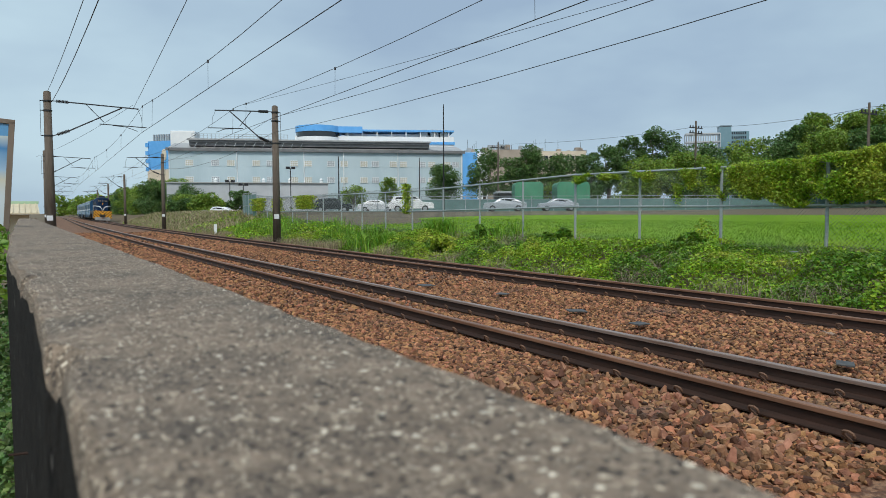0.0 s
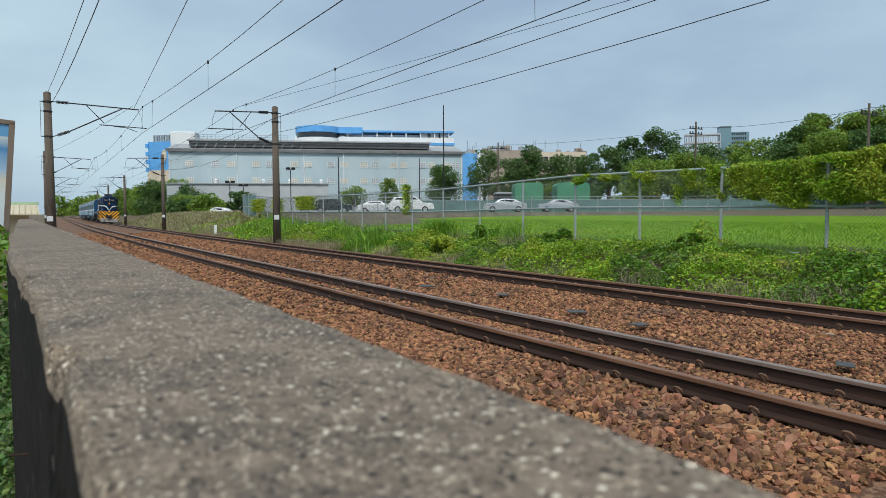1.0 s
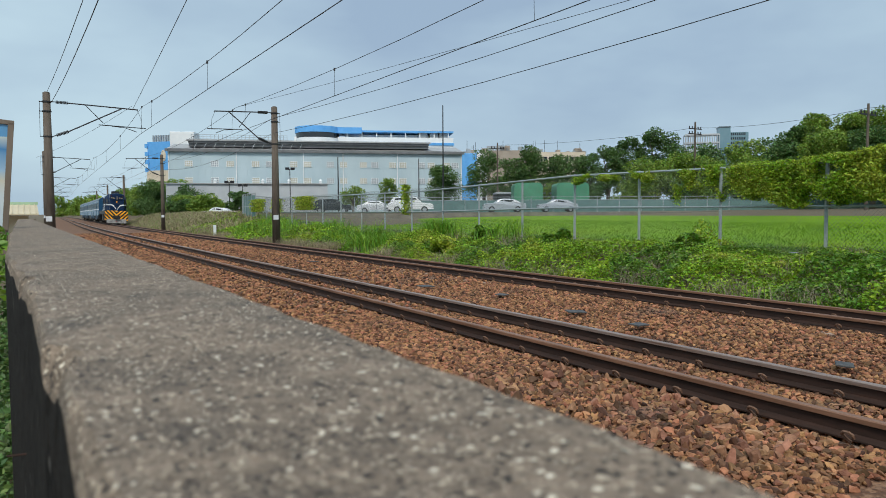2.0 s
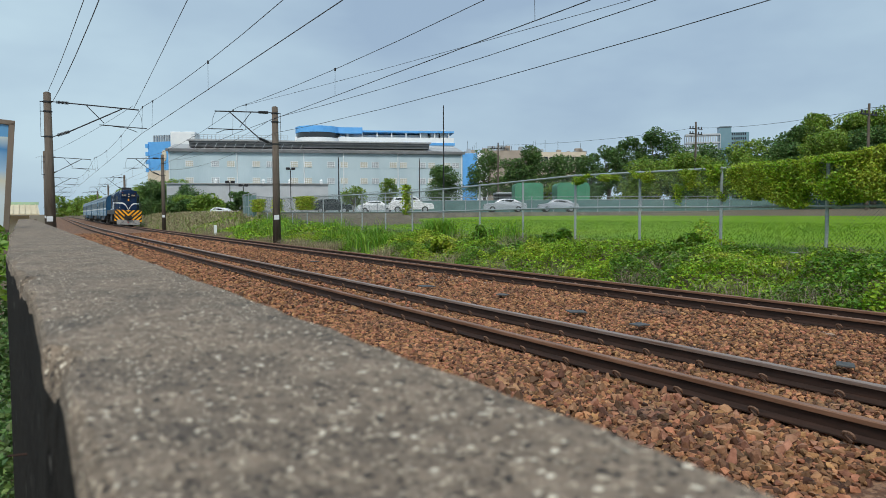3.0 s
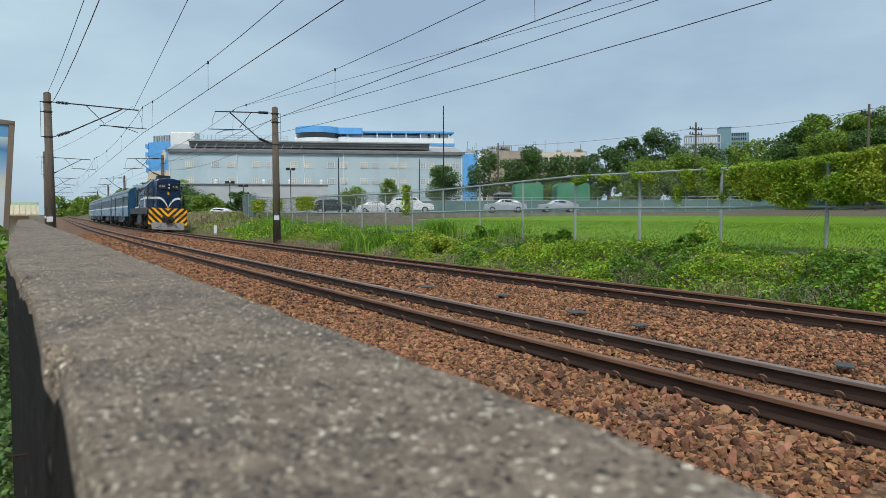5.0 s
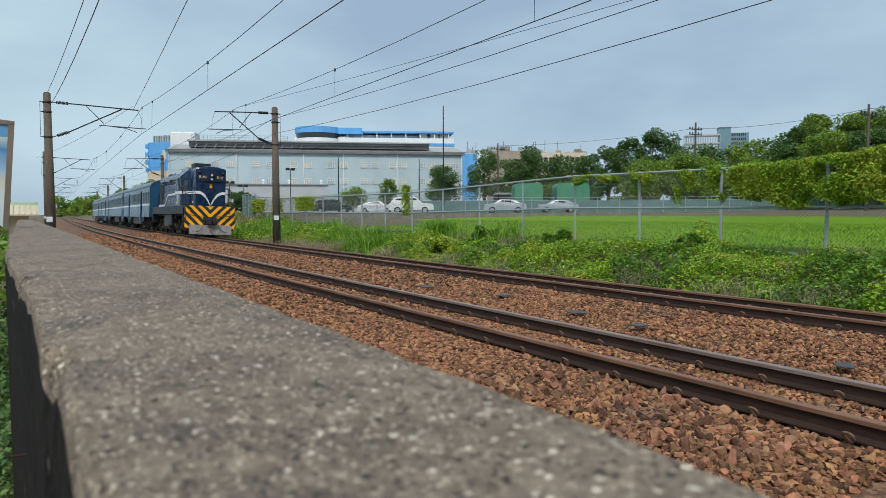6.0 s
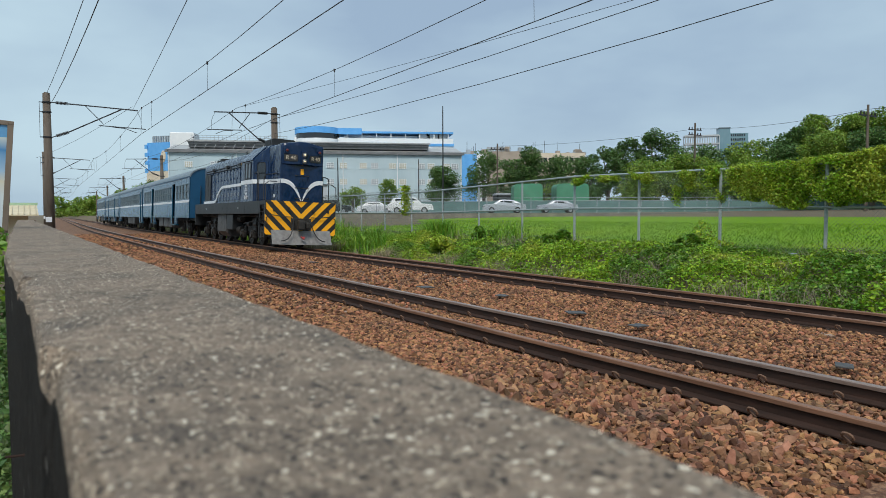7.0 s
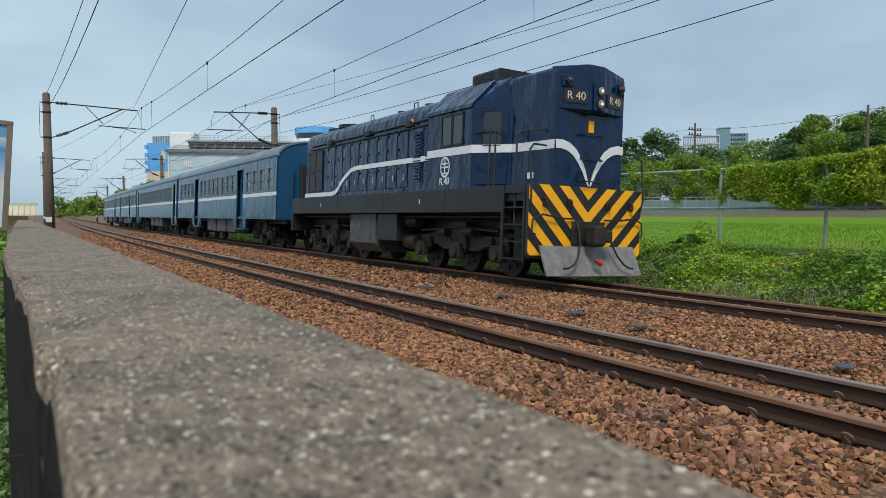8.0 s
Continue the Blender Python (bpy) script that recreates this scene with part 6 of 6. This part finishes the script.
def rotations(n):
    q = rng.normal(size=(n, 4))
    q /= np.linalg.norm(q, axis=1)[:, None]
    w, x, y, z = q.T
    return np.stack([np.stack([1 - 2 * (y * y + z * z), 2 * (x * y - z * w), 2 * (x * z + y * w)], -1), np.stack([2 * (x * y + z * w), 1 - 2 * (x * x + z * z), 2 * (y * z - x * w)], -1), np.stack([2 * (x * z - y * w), 2 * (y * z + x * w), 1 - 2 * (x * x + y * y)], -1)], 1)


def bed_z(x):
    return np.interp(x, [.27, 1.5, 3.2, 4.6, 5.8, 7.9, 8.85, 10.05, 10.8, 11.6], [-.36, -.26, -.19, -.185, -.225, -.19, -.18, -.235, -.25, -.42])


def scatter(n, x0, x1, y0, y1, size, power=1.0):
    x = x0 + (x1 - x0) * rng.random(n)
    y = y0 + (y1 - y0) * rng.random(n) ** power
    r = size * (0.55 + 0.75 * rng.random(n) ** 1.5)
    z = bed_z(x) + r * .25 + .02 * rng.random(n) + .03 * np.array([noise.noise((a * 1.5, b * 1.5, 0)) for a, b in zip(x, y)])
    for off in (X_NEAR - .566, X_NEAR + .566, X_FAR - .566, X_FAR + .566):
        z = np.where(np.abs(x - off) < .16, np.minimum(z, -.168 + dip(off) - r * .3), z)
    return x, y, z, r


def build_ballast():
    shapes, F = stone_shapes()
    sets = [(3500, .3, 3.3, 2.0, 12, .042), (7500, 3.25, 4.55, 5.0, 9.5, .036), (5500, 4.6, 5.85, 4.5, 9.0, .034), (15000, 5.8, 8.9, 3.0, 12, .036), (9000, 8.9, 11.2, 6, 16, .036),
            (7500, 2.9, 4.6, 9.5, 30, .05), (12000, 4.6, 8.9, 9, 34, .05), (6000, 8.9, 11.3, 16, 40, .055), (9000, .9, 8.9, 30, 60, .08), (5000, 8.9, 11.4, 40, 75, .08)]
    round_shapes, F2 = stone_shapes(8, 2)
    sets = [q + (shapes, F) for q in sets] + [(4200, 3.2, 4.55, 2.0, 5.0, .036, round_shapes, F2), (3000, 4.6, 5.85, 1.4, 4.5, .034, round_shapes, F2)]
    VV, FF, base = [], [], 0
    for n, x0, x1, y0, y1, size, shapes, F in sets:
        x, y, z, r = scatter(n, x0, x1, y0, y1, size)
        x = x + np.array([bend(s) for s in y])
        R3 = rotations(n)
        which = rng.integers(0, len(shapes), n)
        V = np.stack([shapes[k] for k in which]) * r[:, None, None]
        V = np.einsum("nij,nkj->nki", R3, V) * np.array([1, 1, .8]) + np.stack([x, y, z], 1)[:, None, :]
        VV.append(V.reshape(-1, 3))
        FF.append((F[None] + (np.arange(n) * len(shapes[0]))[:, None, None]).reshape(-1, 3) + base)
        base += n * len(shapes[0])
    bed = bpy.data.objects["ballast_bed"]
    ob = new("ballast_stones", raw("ballast_stones", np.concatenate(VV), np.concatenate(FF), M["stone"]))
    ob.parent = bed
    ob["kind"] = "stuff"
    # nearest loose stones, one by one
    meshes = [raw("stone", s * .05, F2, M["stoneobj"]) for s in round_shapes]
    n = 260
    x, y, z, r = scatter(n, 3.1, 4.5, 2.4, 5.2, .046)
    for i in range(n):
        o = new("stone", meshes[i % len(meshes)])
        o.parent = bed
        q = r[i] / .05 * 1.05
        o.matrix_basis = Matrix.Translation((x[i], y[i], z[i] + .02)) @ Euler(rng.random(3) * 6.28).to_matrix().to_4x4() @ Matrix.Diagonal((q, q, q, 1))


PLATES = [(6.86, 11.94, 15, 0.17), (6.93, 7.64, -20, 0.14), (6.81, 6.31, 10, 0.13), (6.65, 3.59, 30, 0.13), (7.28, 9.94, 40, 0.15), (7.57, 20.07, 25, 0.16)]


def build_sleepers():
    """Concrete sleepers buried to their tops, with curled spring clips on each rail foot."""
    bm = bmesh.new()
    ring = [(.0, -.03), (.02, .0), (.035, .03), (.02, .06), (-.01, .065), (-.03, .045), (-.03, .015)]
    path_rod(bm, [(-z * .5, y * 1.15, z * .75 - .004) for y, z in ring], .011, 5)
    path_rod(bm, [(0, 0, -.03), (.05, .0, -.02)], .0095, 5)
    clip = mesh_of("rail_clip", bm, M["clip"])
    sl = mesh_of("sleeper", bmesh_box(-1.0, 1.0, -.11, .11, -.14, 0, .02), M["sleeper"])
    bed = bpy.data.objects["ballast_bed"]
    for xc, y0, n in ((X_NEAR, 2.42 - .684 * 2, 46), (X_FAR, 2.1, 46)):
        for i in range(n):
            s = y0 + i * .684
            o = new("sleeper", sl)
            o.parent = bed
            o.matrix_basis = Matrix.Translation(along(s, xc, -.185 + (dip(xc - .566) + dip(xc + .566)) / 2)) @ Matrix.Rotation(math.asin((dip(xc - .566) - dip(xc + .566)) / 1.132), 4, "Y")
            for g in (-.566, .566):
                for d in (-1, 1):
                    if d > 0 and g > 0 and s > 14:
                        continue
                    c = new("rail_clip", clip)
                    c.parent = [r for r, off in RAILS if abs(off - xc - g) < .01][0]
                    c.matrix_basis = Matrix.Translation(along(s, xc + g + d * .085, -.132 + dip(xc + g))) @ Matrix.Rotation(0 if d < 0 else math.pi, 4, "Z")
    # flat dark plates lying between the tracks
    for x, y, a, w in PLATES:
        t = thing("flat_plate", "flat dark grey slate-like plate lying on ballast", "debris", "plates on the ballast", pose(x, y, -.125, 4, 3, a))
        part("plate", bmesh_box(-w, w, -w * .6, w * .6, 0, .018, .004), M["plow"], t)


# ---------------------------------------------------------------- beside the wall
def poster_material():
    m = bpy.data.materials.new("sun_bleached_poster")
    m.use_nodes = True
    n, l = m.node_tree.nodes, m.node_tree.links
    p = n["Principled BSDF"]
    p.inputs["Roughness"].default_value = 0.25
    tc = n.new("ShaderNodeTexCoord")
    sx = n.new("ShaderNodeSeparateXYZ")
    l.new(tc.outputs["Generated"], sx.inputs[0])
    nz = n.new("ShaderNodeTexNoise")
    nz.inputs["Scale"].default_value = 3
    l.new(tc.outputs["Generated"], nz.inputs[0])
    ad = n.new("ShaderNodeMath")
    ad.operation = "MULTIPLY_ADD"
    ad.inputs[1].default_value = 0.2
    l.new(nz.outputs[0], ad.inputs[0])
    l.new(sx.outputs["Z"], ad.inputs[2])
    rp = n.new("ShaderNodeValToRGB")
    el = rp.color_ramp.elements
    el[0].position, el[0].color = 0.1, (0.55, 0.66, 0.72, 1)
    el[1].position, el[1].color = 1.1, (0.55, 0.62, 0.6, 1)
    for pos, c in ((.42, (.6, .68, .7)), (.55, (.62, .6, .48)), (.68, (.35, .52, .68)), (.85, (.07, .24, .48)), (1.0, (.12, .33, .58))):
        e = el.new(pos)
        e.color = rgb(c)
    l.new(ad.outputs[0], rp.inputs[0])
    l.new(rp.outputs[0], p.inputs["Base Color"])
    return m


def build_left_side():
    t = thing("framed_board", "framed board with a faded blue sky poster beside the wall", "board", at=pose(-.185, 7.09, 0, 0, 4.4, 3))
    part("poster", bmesh_box(-1.3, -.045, 0, .02, 1.22, 2.12), poster_material(), t, "faded blue and cream poster")
    bm = bmesh.new()
    for a, b, c, d in ((-1.35, 0, 2.12, 2.16), (-1.35, 0, 1.18, 1.22), (-1.35, -1.3, 1.2, 2.14), (-.045, 0, 1.0, 2.14)):
        box(bm, a, b, -.015, .035, c, d, .004)
    part("board_frame", bm, M["wood"], t, "weathered brown frame")
    for x in (-1.25, -.6):
        part("leg", bmesh_box(x - .03, x + .03, .03, .08, -.35, 2.0), M["wood"], t)
    # low shed with a cream sheet roof
    t = thing("trackside_shed", "low shed with cream sheet roof and pale green eave", "shed", at=pose(-2.6, 46, -.3))
    part("wall", bmesh_box(-3, 3.0, .5, 8, 0, 1.6), M["shedroof"], t)
    bm = bmesh.new()
    loft(bm, [[(x, -.6, 1.62), (x, -.6, 1.68), (x, 4, 2.28), (x, 8.4, 1.8), (x, 8.4, 1.72), (x, 4, 2.2)] for x in (-3.4, 3.5)])
    part("roof", bm, M["shedroof"], t, "cream corrugated roof")
    bm = bmesh.new()
    for i in range(24):
        x = -3.3 + i * .29
        loft(bm, [[(x - .03, -.6, 1.69), (x + .03, -.6, 1.69), (x + .02, -.6, 1.73), (x - .02, -.6, 1.73)], [(x - .03, 4, 2.29), (x + .03, 4, 2.29), (x + .02, 4, 2.33), (x - .02, 4, 2.33)]])
    part("roof_rib", bm, M["shedroof"], t)
    part("ridge", bmesh_box(-3.45, 3.55, 3.8, 4.2, 2.26, 2.42), M["palegreen"], t, "pale green ridge trim")
    # stub posts past the end of the wall
    for i in range(6):
        p = thing("stub_post", "short weathered post past the wall's end", "post", "stub posts by the wall", pose(.12 + .06 * i, 20.6 + i * 1.7, -.4))
        part("post", bmesh_box(-.09, .09, -.09, .09, 0, 1.56 + .05 * math.sin(i * 2), .02), M["wood"], p)
    p = thing("stub_post", "dark timber post standing beyond the shed", "post", "", pose(-.75, 60, -.3))
    part("post", bmesh_rod((0, 0, 0), (0, 0, 3.9), .16, 10), M["wood"], p)
    p = thing("lamp_post", "thin distant grey post", "post", "", pose(-1.9, 80, -.3))
    part("post", bmesh_rod((0, 0, 0), (0, 0, 6.4), .1, 8), M["pole"], p)
    # round road sign far off
    p = thing("round_sign", "small round red and white sign on a post", "sign", "", pose(-1.3, 52, -.3))
    part("post", bmesh_rod((0, 0, 0), (0, 0, 2.6), .04, 6), M["steel"], p)
    d = part("disc", bmesh_rod((0, 0, 2.6), (0, -.03, 2.6), .32, 18), M["red"], p, "red rimmed disc")
    part("face", bmesh_rod((0, -.03, 2.6), (0, -.045, 2.6), .23, 18), M["white"], d)
    # white marker beside the train's track
    p = thing("marker_post", "short white marker post beside the track", "post", "", pose(along(50, 11.3).x, 50, -.4))
    part("post", bmesh_box(-.1, .1, -.05, .05, 0, .95, .02), M["white"], p)
    # rusty tie bar across the wall's side
    p = thing("tie_bar", "thin rusty bar sticking out of the wall", "bar")
    part("bar", bmesh_rod((-0.033, 1.426, 0.917), (0.026, 1.426, 0.914), .0022, 8), M["rail"], p)


build_ground()
build_rails()
build_wall()
build_poles()
build_wires()
build_fence()
build_curved_fence()
build_yard()
build_factory()
build_far_buildings()
build_utility_poles()
build_left_side()
build_greenery()
LOCO = build_locomotive()
COACHES = [build_coach("blue passenger coach with white band behind the locomotive", "a")]
COACHES.append(build_coach("blue passenger coach with a long row of windows", "b"))
COACHES.append(build_coach("blue passenger coach with doors along its side", "a"))
COACHES.append(build_coach("last blue passenger coach of the train", "b"))
build_sleepers()
build_ballast()

# ---------------------------------------------------------------- movement
KNOT_T = [0, .5, 1, 1.5, 3, 3.5, 4, 4.5, 5.8, 6, 6.5, 7, 7.5, 8]
KNOT_S = [137.26, 129.08, 120.96, 112.93, 89.21, 81.55, 74.08, 66.59, 46.48, 43.26, 34.97, 26.76, 18.47, 10.2]
COACH_START = [15.25 + 20.73 * i for i in range(4)]


def travel(t):
    """Distance of the locomotive's front along the line: a natural cubic spline."""
    return float(np.interp(t, KNOT_T, KNOT_S)) if SPLINE is None else spline_at(t)


def make_spline():
    x, y = np.array(KNOT_T, float), np.array(KNOT_S, float)
    n = len(x)
    h = np.diff(x)
    A, b = np.eye(n), np.zeros(n)
    for i in range(1, n - 1):
        A[i, i - 1:i + 2] = h[i - 1], 2 * (h[i - 1] + h[i]), h[i]
        b[i] = 6 * ((y[i + 1] - y[i]) / h[i] - (y[i] - y[i - 1]) / h[i - 1])
    return x, y, h, np.linalg.solve(A, b)


SPLINE = make_spline()


def spline_at(t):
    x, y, h, m = SPLINE
    i = int(min(max(np.searchsorted(x, t) - 1, 0), len(h) - 1))
    a, b = x[i + 1] - t, t - x[i]
    return float(m[i] * a ** 3 / (6 * h[i]) + m[i + 1] * b ** 3 / (6 * h[i]) + (y[i] / h[i] - m[i] * h[i] / 6) * a + (y[i + 1] / h[i] - m[i + 1] * h[i] / 6) * b)


def on_track(s, length):
    a, b = along(s, X_FAR), along(s + length, X_FAR)
    d = b - a
    a.z = -CANT_FAR / 2
    return Matrix.Translation(a) @ Matrix.Rotation(-math.atan2(d.x, d.y), 4, "Z") @ Matrix.Rotation(math.asin(CANT_FAR / 1.132), 4, "Y")


def motions():
    times = [i / 10 for i in range(81)]
    walk(LOCO, [(t, on_track(travel(t), 13.4)) for t in times])
    for c, start in zip(COACHES, COACH_START):
        walk(c, [(t, on_track(travel(t) + start, 20.0)) for t in times])
    ticks = [i / FPS for i in range(8 * FPS + 1)]
    for ob, y, r in WHEELS:
        walk(ob, [(t, Matrix.Translation((0, y, r)) @ Matrix.Rotation((travel(0) - travel(t)) / r, 4, "X")) for t in ticks])


motions()
